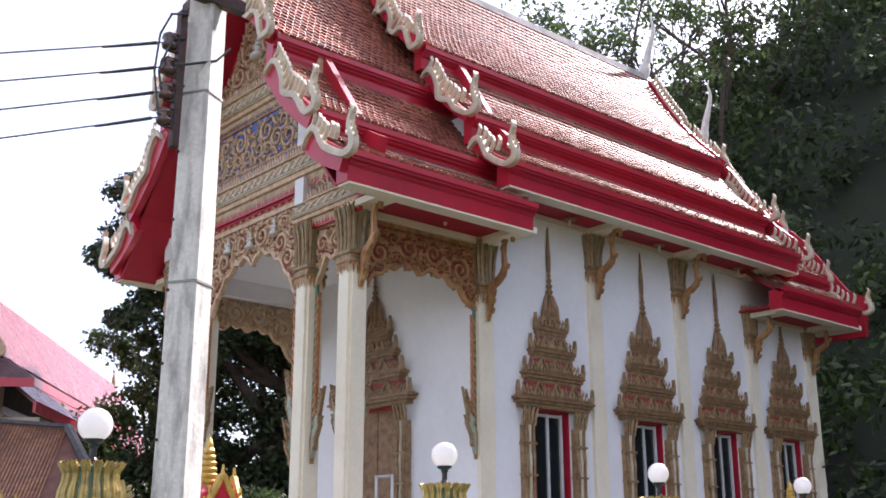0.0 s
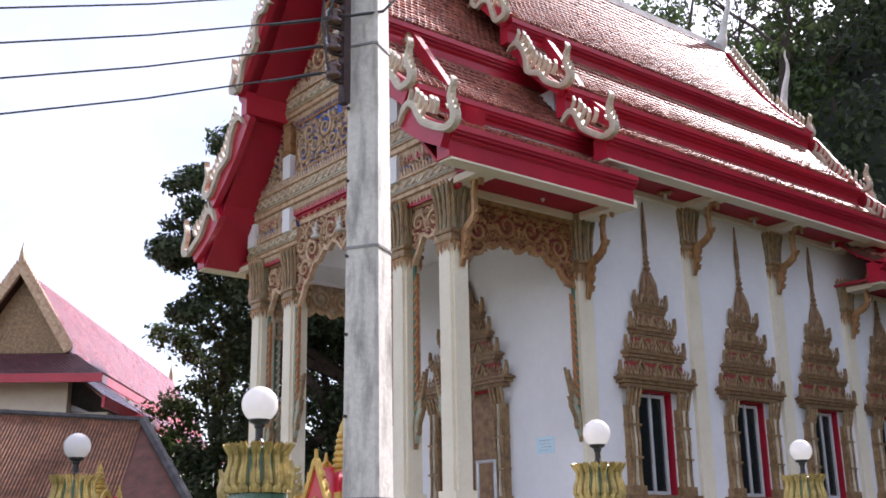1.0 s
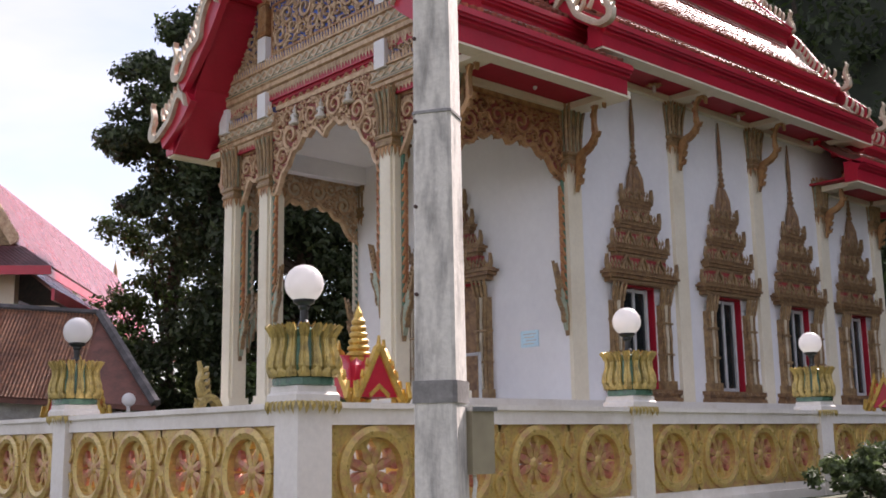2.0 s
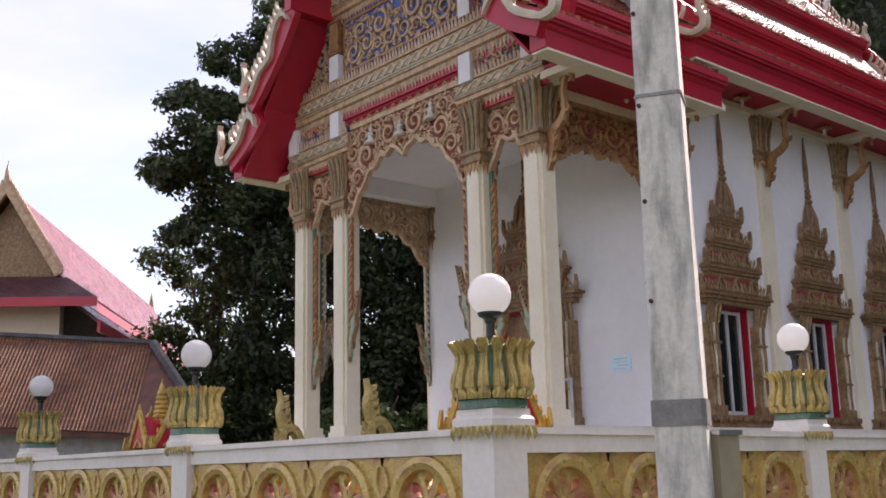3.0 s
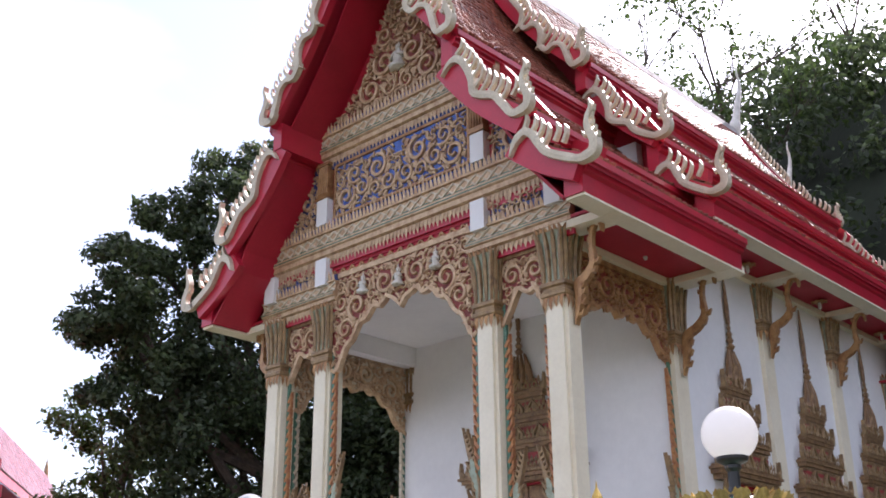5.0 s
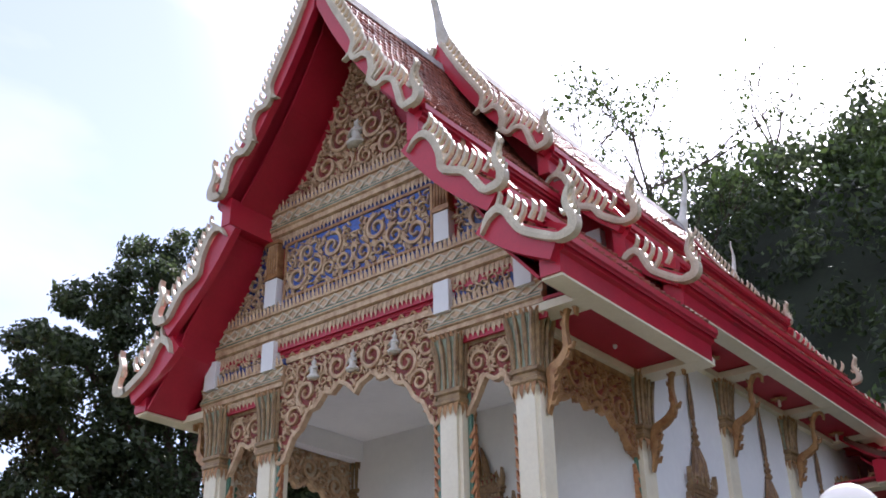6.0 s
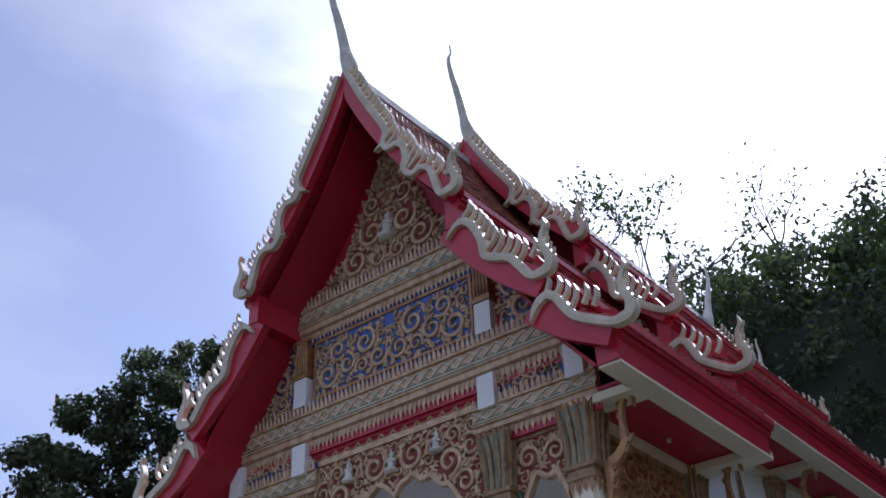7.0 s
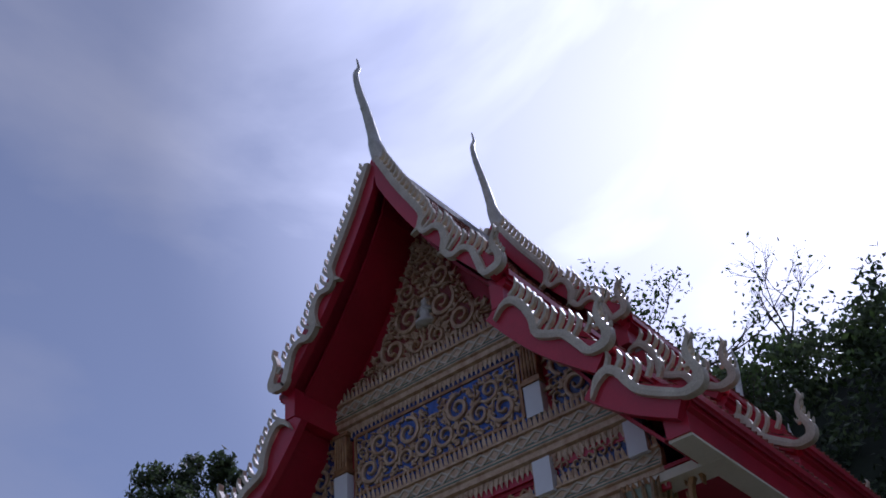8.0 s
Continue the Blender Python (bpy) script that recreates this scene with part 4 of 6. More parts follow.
# ---- verge boards, nagas, finials ----
def verge(R, x, front, paint, size=1.0, carved=True):
    """Along each tier: a red board, a cream naga body with a comb of blades, and a head that rears up at the eaves."""
    base = x
    for s in (-1, 1):
        for k, tier in enumerate(R["tiers"]):
            x = base + (R["step"][k] if front > 0 else 0.0)
            n = 14
            L = math.hypot(tier[1][0] - tier[0][0], tier[1][1] - tier[0][1])
            line = [slope(tier, i / n) for i in range(n + 1)]
            o, u, w = (x, Y0, 0), (0, s, 0), (0, 0, 1)
            nor = []
            for i in range(n + 1):
                a, c = line[max(0, i - 1)], line[min(n, i + 1)]
                q = math.hypot(c[0] - a[0], c[1] - a[1])
                nor.append(((a[1] - c[1]) / q, (c[0] - a[0]) / q))
            off = lambda i, e: (line[i][0] + nor[i][0] * e, line[i][1] + nor[i][1] * e)
            deep = -0.36 if R is PORCH and k else -0.20
            ring = [(x - 0.05 + 0.004 * s + 0.003 * k, Y0 + s * max(0.003, p[0]), p[1]) for p in [off(i, -0.03 if k else 0.05) for i in range(n + 1)] + [off(i, deep) for i in range(n, -1, -1)]]
            board = part("verge_board", Build().prism(ring, (0.12, 0, 0)), RED, temple, "red verge board")
            xo = (x - 0.07 * front, Y0, 0)
            def on(t, e):
                # a point at part t of the tier's length, e above its line
                q = max(0.0, min(n - 0.001, t * n))
                c = int(q)
                p0, p1 = off(c, e), off(c + 1, e)
                return (p0[0] + (p1[0] - p0[0]) * (q - c), p0[1] + (p1[1] - p0[1]) * (q - c))
            E = off(n, 0.0)
            E = (E[0] + 0.05, E[1] - 0.06) if k == 2 else (E[0] + 0.04, E[1] + 0.02) if R is MAIN and k == 1 else (E[0] - 0.12, E[1] + 0.02)
            sc = size * (0.92 if k else 0.88)
            H = lambda a, z: (E[0] + a * sc, E[1] + z * sc)
            if k == 0:
                wave = [(0.03, 0.04), (0.25, 0.04), (0.44, 0.04), (0.50, 0.0), (0.535, -0.13), (0.575, -0.15), (0.60, -0.02), (0.64, 0.02), (0.69, -0.06), (0.725, -0.20), (0.775, -0.20), (0.80, -0.06), (0.84, -0.01), (0.89, -0.07)]
            elif k == 1:
                wave = [(0.09, -0.30), (0.07, -0.12), (0.11, 0.01), (0.22, 0.03), (0.36, -0.04), (0.46, -0.16), (0.55, -0.13), (0.66, -0.06), (0.78, -0.10)]
            else:
                wave = [(0.12, -0.34), (0.08, -0.14), (0.13, 0.0), (0.25, 0.02), (0.42, -0.05), (0.60, -0.11)]
            wave = [(t, max(e, -0.25) if k == 0 else e) for t, e in wave]
            bend = [on(t, e) for t, e in wave]
            head = [H(-0.12, -0.045), H(0.02, -0.06), H(0.13, -0.02), H(0.155, 0.10), H(0.11, 0.22), H(0.07, 0.34), H(0.085, 0.46), H(0.135, 0.57), H(0.12, 0.68)]
            path = bez(bend + head, 5)
            m = len(path)
            nb = len(bend) * 5
            wd = []
            for i in range(m):
                if i < nb:
                    f = i / nb
                    wd.append(0.012 + 0.10 * min(1.0, f * 5.0) if k else 0.10 + 0.015 * math.sin(14 * f))
                else:
                    f = (i - nb) / (m - 1 - nb)
                    wd.append(sc * (0.105 + 0.045 * math.sin(math.pi * f / 0.5) if f < 0.5 else 0.105 * (1 - (f - 0.5) / 0.5) ** 0.8 + 0.012))
            b = Build().ribbon(path[:nb + 2], wd[:nb + 2], xo, u, w, 0.05, 0.05)
            if k == 0:
                for t in (0.52, 0.71):
                    c0, c1, c2 = on(t, -0.02), on(t + 0.015, -0.16), on(t + 0.01, -0.30)
                    b.ribbon([c0, c1, c2], [0.11, 0.08, 0.01], xo, u, w, 0.05, 0.04)
            part("naga_body", b, paint, board, "cream stucco naga body")
            # rearing head with a beard and crest spurs
            b = Build().ribbon(path[nb:], wd[nb:], xo, u, w, 0.05, 0.05)
            for q in range(5):
                i = nb + int((m - nb) * (0.40 + 0.10 * q))
                b.ribbon([path[i], (path[i][0] + 0.06 * sc, path[i][1] + 0.03 * sc), (path[i][0] + 0.085 * sc, path[i][1] + 0.09 * sc)], [0.05 * sc, 0.035 * sc, 0.006], xo, u, w, 0.025, 0.025)
            i = nb + int((m - nb) * 0.52)
            b.ribbon([path[i], (path[i][0] - 0.09 * sc, path[i][1] - 0.02 * sc), (path[i][0] - 0.12 * sc, path[i][1] + 0.05 * sc)], [0.07 * sc, 0.05 * sc, 0.008], xo, u, w, 0.03, 0.03)
            part("naga_head", b, paint, board, "cream rearing naga head at the eaves")
            # comb of blades that stand on the body
            b = Build()
            top = 0.94 if k == 0 else 0.86 if k == 1 else 0.80
            count = max(4, int(L * top / 0.135))
            for i in range(count):
                t = 0.03 + (i + 0.5) / count * (top - 0.03)
                j = min(n - 1, int(t * n))
                e = 0.04
                for (ta, ea), (tb, eb) in zip(wave, wave[1:]):
                    if ta <= t <= tb:
                        e = ea + (eb - ea) * (t - ta) / (tb - ta)
                e = max(-0.16, min(0.04, e))
                nx, nz = nor[j]
                hh = (0.23 if k == 0 else 0.25) - e * 0.75
                px, pz = on(t, e)
                b.ribbon([(px, pz), (px + nx * hh * 0.5, pz + nz * hh * 0.5), (px + nx * hh * 0.72 - nz * 0.02, pz + nz * hh * 0.76 + nx * 0.04), (px + nx * hh * 0.78 - nz * 0.05, pz + nz * hh * 0.92 + nx * 0.11)], [0.055, 0.05, 0.046, 0.006], xo, u, w, 0.03, 0.03)
            part("comb", b, paint, board, "comb of curved cream blades", "stuff")
    # finial
    x = base + (R["step"][0] if front > 0 else 0.0)
    z = R["tiers"][0][0][1]
    f = front
    pts = bez([(-0.12, z - 0.25), (-0.10, z + 0.14), (0.01, z + 0.42), (0.15, z + 0.84), (0.32, z + 1.24), (0.38, z + 1.54), (0.31, z + 1.76), (0.35, z + 1.93)], 6)
    m = len(pts)
    wd = [0.16 + 0.22 * math.sin(math.pi * min(1, i / (m * 0.32))) if i < m * 0.26 else 0.24 * (1 - (i - m * 0.26) / (m * 0.74)) ** 1.1 + 0.025 for i in range(m)]
    b = Build()
    rings = []
    for i, p in enumerate(pts):
        r = wd[i] * 0.5
        rings.append([(x - f * (p[0] + r * math.cos(a)), Y0 + 0.55 * r * math.sin(a), p[1]) for a in [2 * math.pi * q / 10 for q in range(10)]])
    b.loft(rings)
    q = pts[int(m * 0.45)]
    b.lathe((x - f * (q[0] + 0.06), Y0, q[1]), [(0.001, -0.05), (0.045, -0.02), (0.045, 0.02), (0.001, 0.05)], 8)
    b.smooth = True
    part("roof_finial", b, CHOFA, temple, "slender curved horn finial on the roof peak")


verge(PORCH, PORCH["x0"], 1, NAGA)
verge(MAIN, MAIN["x0"], 1, NAGA)
verge(MAIN, MAIN["x1"], -1, NAGA, 0.8, False)
verge(REAR, REAR["x1"], -1, NAGA, 0.8, False)


# ---- windows and door with spired surrounds ----
def shrine_meshes(half, sill, head, depth, k):
    """Meshes of one surround, centred on x = 0, wall face at y = 0, facing -y. k scales the pediment."""
    M = {}
    out = -1
    for s in (-1, 1):
        b = Build()
        tag = "" if s < 0 else ".001"
        x = s * (half + 0.19 * k)
        fl = M.setdefault("flute" + tag, (Build(), NAGA, "pale gilded flute"))[0]
        b.box(x - 0.17 * k, -depth, sill, x + 0.17 * k, 0, sill + 0.14)
        b.box(x - 0.13 * k, -depth * 0.7, sill + 0.14, x + 0.13 * k, 0, head - 0.28 * k)
        for i in range(3):
            xx = x + (i - 1) * 0.085 * k
            (fl if i == 1 else b).tube([(xx, -depth * 0.72, sill + 0.14), (xx, -depth * 0.8, (sill + head) / 2), (xx, -depth * 0.72, head - 0.28 * k)], 0.036 * k, 6)
        for z in (sill + 0.55, sill + 1.05):
            b.box(x - 0.15 * k, -depth * 0.95, z, x + 0.15 * k, 0, z + 0.035)
        for i in range(4):
            xx = x + (i - 1.5) * 0.08 * k
            b.tube([(xx, -depth * 0.75, head - 0.28 * k), (xx * 1.0 + (i - 1.5) * 0.006, -depth * 0.95, head - 0.12 * k), (xx + (i - 1.5) * 0.02, -depth * 1.2, head)], [0.03 * k, 0.036 * k, 0.02 * k], 5)
        M["side_post" + tag] = (b, DUST_GOLD, "gilded fluted side post")
    b = Build()
    W = half + 0.46 * k
    b.box(-W, -depth * 1.2, sill - 0.20, W, 0, sill - 0.13).box(-W * 0.96, -depth, sill - 0.13, W * 0.96, 0, sill - 0.06).box(-W, -depth * 1.2, sill - 0.06, W, 0, sill)
    teeth(b, (-W, -depth * 1.21, sill - 0.02), (W, -depth * 1.21, sill - 0.02), int(W / 0.06), -0.09, (0, -1, 0), 0.015)
    M["sill"] = (b, BROWN_GOLD, "carved gilded sill")
    # stepped pediment
    b, r, lv = Build(), Build(), Build()
    z = head
    widths = (W * 1.02, W * 0.80, W * 0.60, W * 0.42)
    hs = (0.42, 0.40, 0.38, 0.36)
    for i, (ww, hh) in enumerate(zip(widths, hs)):
        hh *= k
        b = Build()
        M["pediment_tier" + ("" if i == 0 else ".%03d" % i)] = (b, BROWN_GOLD, "carved gilded pediment tier")
        d = depth * (1.25 - 0.2 * i)
        steps = ((0.90, 0.0, 0.07, 0.85), (0.97, 0.07, 0.13, 1.05), (1.02, 0.13, 0.17, 1.2), (0.94, 0.17, 0.21, 1.0))
        for q, za, zb, dd in steps:
            b.box(-ww * q, -d * dd, z + za * k, ww * q, 0, z + zb * k)
        nxt = (widths[i + 1] if i < 3 else W * 0.28)
        r.box(-nxt * 0.93, -d * 0.7, z + 0.21 * k, nxt * 0.93, 0, z + hh)
        teeth(lv, (-ww * 0.98, -d * 1.0, z + 0.2 * k), (ww * 0.98, -d * 1.0, z + 0.2 * k), max(6, int(ww * 2 / 0.075)), 0.09 * k, (0, -1, 0), 0.02)
        teeth(lv, (-ww * 0.93, -d * 0.87, z + 0.015 * k), (ww * 0.93, -d * 0.87, z + 0.015 * k), max(6, int(ww * 2 / 0.06)), 0.06 * k, (0, -1, 0), 0.012)
        teeth(lv, (-ww * 0.9, -d * 0.72, z + 0.27 * k), (ww * 0.9, -d * 0.72, z + 0.27 * k), max(6, int(ww * 2 / 0.09)), 0.12 * k, (0, -1, 0), 0.03)
        beads = max(5, int(ww * 2 / 0.06))
        for j in range(beads):
            x = -ww + 2 * ww * (j + 0.5) / beads
            lv.box(x - 0.014, -d * 1.22, z + 0.135 * k, x + 0.014, -d * 1.18, z + 0.165 * k)
        for x in ([-0.6, 0, 0.6] if i < 3 else [0]):
            x *= nxt
            s2 = 0.13 * k * (1 - 0.12 * i)
            for q in (-1, 1):
                lv.ribbon([(x + q * s2, z + 0.21 * k), (x + q * s2 * 0.75, z + 0.30 * k), (x, z + 0.21 * k + s2 * 1.75)], [0.05 * k, 0.045 * k, 0.02], (0, -d * 0.8, 0), (1, 0, 0), (0, 0, 1), 0.05)
            lv.ribbon([(x, z + 0.23 * k), (x, z + 0.32 * k), (x, z + 0.40 * k)], [0.02, 0.07 * k, 0.01], (0, -d * 0.72, 0), (1, 0, 0), (0, 0, 1), 0.04)
        for q in (-1, 1):
            x = q * ww * 0.97
            lv.ribbon([(x, z + 0.17 * k), (x + q * 0.035, z + 0.28 * k), (x + q * 0.03, z + 0.42 * k)], [0.09 * k, 0.06 * k, 0.008], (0, -d * 0.8, 0), (1, 0, 0), (0, 0, 1), 0.05, 0.02)
        z += hh
    # bell, rings and needle
    wb = W * 0.26
    b = Build()
    for j in range(4):
        x = (j - 1.5) * wb * 0.5
        b.tube([(x, -depth * 0.45, z - 0.05), (x * 0.8, -depth * 0.5, z + 0.2 * k), (x * 0.45, -depth * 0.35, z + 0.42 * k)], [0.055 * k, 0.05 * k, 0.02 * k], 6)
    z += 0.42 * k
    prof = []
    for j in range(4):
        rr = (0.07 - 0.011 * j) * k
        prof += [(rr * 0.55, z + 0.1 * k * j), (rr, z + 0.1 * k * (j + 0.5)), (rr * 0.55, z + 0.1 * k * (j + 1) - 0.005)]
    zn = z + 0.4 * k
    prof += [(0.035 * k, zn + 0.02), (0.04 * k, zn + 0.25 * k), (0.012, M_TOP[0])]
    b.lathe((0, -depth * 0.4, 0), prof, 8)
    M["spire"] = (b, BROWN_GOLD, "gilded needle spire with a ringed bell")
    M["pediment_ground"] = (r, PED_RED, "red ground between the tiers")
    M["pediment_leaves"] = (lv, DUST_GOLD, "small gilded leaf gables")
    # red reveal
    b = Build()
    for s in (-1, 1):
        a, c = sorted((s * half, s * (half - 0.022)))
        b.box(a, -0.02, sill, c, 0.2, head)
    b.box(-half, -0.02, head - 0.03, half, 0.2, head)
    M["frame"] = (b, RED_SHADED, "red painted frame")
    return M


M_TOP = [7.55]


def place_surround(meshes, name, x, y, turn, parent, label, inner):
    holder = None
    order = ["frame"] + [k for k in meshes if k != "frame"]
    for key in order:
        me = meshes[key]
        nm = name if key == "frame" else key
        ob = new(nm, me[0])
        ob.parent = parent if holder is None else holder
        if holder is None:
            o = root_at(parent)
            ob.matrix_local = Matrix.Translation((x - o.x, y - o.y, -o.z)) @ Matrix.Rotation(turn, 4, "Z")
            holder = ob
            tagged(ob, label=label)
        else:
            tagged(ob, label=me[1], kind="stuff" if key == "pediment_leaves" else "")
    for key, me in inner.items():
        ob = new(key, me[0])
        ob.parent = holder
        if me[1]:
            tagged(ob, label=me[1])


raw = shrine_meshes(0.42, 2.72, 4.36, 0.13, 1.0)
WIN = {k: (mesh_of(k, v[0], v[1]), v[2]) for k, v in raw.items()}
b = Build()
for s in (-0.36, -0.03, 0.30):
    b.box(s - 0.028, 0.05, 2.74, s + 0.028, 0.10, 4.32)
b.box(-0.36, 0.06, 2.74, 0.33, 0.10, 2.79).box(-0.36, 0.06, 4.26, 0.33, 0.10, 4.31)
g1 = Build().box(-0.35, 0.075, 2.78, -0.01, 0.083, 4.28)
g2 = Build().box(0.0, 0.085, 2.78, 0.32, 0.093, 4.28)
INNER = {"sash": (mesh_of("sash", b, SASH), "pale aluminium sliding sash"), "pane": (mesh_of("pane", g1, GLASS), "dark glass pane"), "pane_right": (mesh_of("pane", g2, GLASS), "dark glass pane")}
INNER = {"sash": INNER["sash"], "pane": INNER["pane"], "pane.001": INNER["pane_right"]}
for wx in WINDOWS:
    place_surround(WIN, "window", wx, Y(DW, -1) + 0.002, 0.0, temple, "window in a gilded spired surround", INNER)
M_TOP[0] = 7.0
raw = shrine_meshes(0.66, 2.62, 4.5, 0.16, 0.98)
raw.pop("sill")
DOORM = {k: (mesh_of(k, v[0], v[1]), v[2]) for k, v in raw.items()}
b1, b2 = Build().box(-0.63, 0.05, 2.5, -0.01, 0.11, 4.47), Build().box(0.01, 0.05, 2.5, 0.63, 0.11, 4.47)
DIN = {"door_leaf": (mesh_of("door_leaf", b1, BROWN_GOLD), "carved brown and gilded door leaf"), "door_leaf.001": (mesh_of("door_leaf", b2, BROWN_GOLD), "carved brown and gilded door leaf")}
place_surround(DOORM, "door", XW - 0.002, Y0, -math.pi / 2, temple, "closed carved door in a gilded spired surround", DIN)

# notice on the front wall, pipe rail on the porch, small lamps under the soffit
nx = XW - 0.012
notice = thing("notice", (nx, 13.30, 3.02), "pale blue printed notice on the white wall", "notice")
part("sheet", Build().box(nx, 13.11, 3.02, nx + 0.008, 13.48, 3.27), PAPER, notice)
for i, (a, c) in enumerate(((13.16, 13.43), (13.19, 13.40), (13.16, 13.37), (13.21, 13.42))):
    part("text_line", Build().box(nx - 0.002, a, 3.21 - 0.05 * i, nx, c, 3.225 - 0.05 * i), CHOFA if i % 2 else ALU, notice)
zf = FLOOR - SINK
rail = thing("pipe_rail", (11.3, 13.55, zf), "low white steel pipe rail on the porch", "rail")
part("post", Build().tube([(11.3, 13.55, zf), (11.3, 13.55, zf + 0.75)], 0.025, 8), ALU, rail)
part("post", Build().tube([(11.3, 13.95, zf), (11.3, 13.95, zf + 0.75)], 0.025, 8), ALU, rail)
part("top_bar", Build().tube([(11.3, 13.53, zf + 0.75), (11.3, 13.97, zf + 0.75)], 0.025, 8), ALU, rail)
for x in (11.2, 14.1, 16.6, 19.2):
    s = (7.05 if x < 12 else 7.62) - SINK
    y = Y(DW + 0.33, -1)
    l = thing("soffit_lamp", (x, y, s), "small gilded lamp rose on the red soffit", "lamp", "soffit lamps")
    b = Build()
    for k in range(8):
        a = k * math.pi / 4
        b.ribbon([(0.02 * math.cos(a), 0.02 * math.sin(a)), (0.08 * math.cos(a), 0.08 * math.sin(a)), (0.14 * math.cos(a), 0.14 * math.sin(a))], [0.03, 0.06, 0.01], (x, y, s + 0.078), (1, 0, 0), (0, -1, 0), 0.02)
    part("rosette", b, GOLD, l)
    part("bulb", Build().lathe((x, y, s - 0.02), [(0.001, -0.05), (0.03, -0.02), (0.03, 0.03), (0.02, 0.08)], 8), GLOBE, l)


# ---- fence ----
def lotus_post(x, y):
    p = thing("fence_post", (x, y, TERRACE - 0.2), "white fence post with a gilded lotus bowl on top", "fence post", "fence posts")
    w = 0.118
    part("shaft", Build().box(x - w, y - w, TERRACE - 0.2, x + w, y + w, 1.87), FENCE, p)
    b = Build().lathe((x, y, 0), [(w * 1.0, 1.840), (w * 1.12, 1.875), (w * 1.34, 1.888), (w * 1.34, 1.925), (w * 1.22, 1.940), (w * 1.18, 1.976)], 16, 0.85)
    nk = part("neck", b, FENCE, p, "cream stepped neck")
    b = Build()
    for k in range(4):
        n = Vector((math.cos(k * math.pi / 2), math.sin(k * math.pi / 2), 0))
        u = Vector((-n.y, n.x, 0))
        c = Vector((x, y, 1.892)) + n * w * 1.33
        teeth(b, c - u * w * 1.33, c + u * w * 1.33, 7, -0.07, n, 0.014)
    part("leaf_fringe", b, LOTUS_GOLD, nk, "gilded hanging leaves", "stuff")
    part("band", Build().lathe((x, y, 0), [(w * 1.22, 1.975), (w * 1.36, 1.982), (w * 1.36, 2.020), (w * 1.22, 2.032)], 20, 0.5), GREEN, nk, "green band")
    prof = ((2.028, 0.138), (2.045, 0.168), (2.085, 0.192), (2.14, 0.188), (2.20, 0.168), (2.25, 0.166), (2.290, 0.186), (2.316, 0.204))
    bowl = part("lotus_bowl", Build().lathe((x, y, 0), [(r - 0.014, t) for t, r in prof[:-1]] + [(0.15, 2.302), (0.02, 2.298)], 24, 0.3), GREEN, p, "green ground of the lotus bowl")
    n = 16
    b = Build()
    square = lambda cs, sn: 0.74 + 0.26 / max(abs(cs), abs(sn))
    for k in range(n):
        rows = []
        for i, (t, r) in enumerate(prof):
            half = math.pi / n * (0.74, 0.80, 0.84, 0.78, 0.66, 0.70, 0.86, 0.72)[i]
            row = []
            # raised rims, a sunk field and a rib up the middle
            for e, lift in ((-1, -0.014), (-0.86, 0.010), (-0.62, 0.004), (-0.25, 0.003), (0, 0.012), (0.25, 0.003), (0.62, 0.004), (0.86, 0.010), (1, -0.014)):
                a = 2 * math.pi * (k + 0.5) / n + e * half
                cs, sn = math.cos(a), math.sin(a)
                rr = (r + lift) * square(cs, sn)
                row.append((x + cs * rr, y + sn * rr, t + (0.012 * (1 - abs(e)) if i == 7 else 0)))
            rows.append(row)
        b.loft(rows, False, False)
    part("petal_ring", b, LOTUS_GOLD, bowl, "worn gilded lotus petals", "stuff")
    b = Build()
    for count, r0, z0, hh, half in ((n * 2, 0.182, 2.024, 0.055, 0.018), (n, 0.190, 2.024, 0.075, 0.020)):
        for k in range(count):
            a = 2 * math.pi * (k + 0.5) / count
            cs, sn = math.cos(a), math.sin(a)
            c0 = Vector((x + cs * r0 * square(cs, sn), y + sn * r0 * square(cs, sn), z0))
            q, r2 = Vector((-sn, cs, 0)), Vector((cs, sn, 0))
            tip = c0 + Vector((0, 0, hh)) + r2 * 0.010
            mid = c0 + Vector((0, 0, hh * 0.5))
            b.add([c0 - q * half * 0.7, c0 + q * half * 0.7, mid + q * half, tip, mid - q * half, mid + r2 * 0.014], [(0, 1, 5), (1, 2, 5), (2, 3, 5), (3, 4, 5), (4, 0, 5)])
    part("sepal_ring", b, LOTUS_GOLD, bowl, "small gilded sepals", "stuff")
    b = Build()
    for k in range(n * 2):
        a = 2 * math.pi * (k + 0.5) / (n * 2)
        cs, sn = math.cos(a), math.sin(a)
        c0 = Vector((x + cs * 0.188 * square(cs, sn), y + sn * 0.188 * square(cs, sn), 2.306))
        q, r2 = Vector((-sn, cs, 0)), Vector((cs, sn, 0))
        b.add([c0 - q * 0.02, c0 + q * 0.02, c0 + Vector((0, 0, 0.028)) + r2 * 0.012, c0 - r2 * 0.012 + Vector((0, 0, 0.012))], [(0, 1, 2), (1, 3, 2), (3, 0, 2)])
    part("rim_fringe", b, FENCE_GOLD, bowl, "brown-stained pointed rim", "stuff")
    lamp = thing("globe_lamp", (x, y, 2.320), "white opal globe lamp on a black stem", "lamp", "globe lamps")
    part("stem", Build().lathe((x, y, 0), [(0.04, 2.295), (0.036, 2.340), (0.024, 2.360), (0.024, 2.420), (0.034, 2.435), (0.034, 2.450)], 12), BLACK, lamp, "black stem")
    cb = Build().lathe((x, y, 0), [(0.03, 2.445), (0.062, 2.462), (0.068, 2.480), (0.06, 2.485)], 16)
    cb.smooth = True
    part("collar", cb, BLACK, lamp, "black collar")
    g = Build()
    R = 0.115
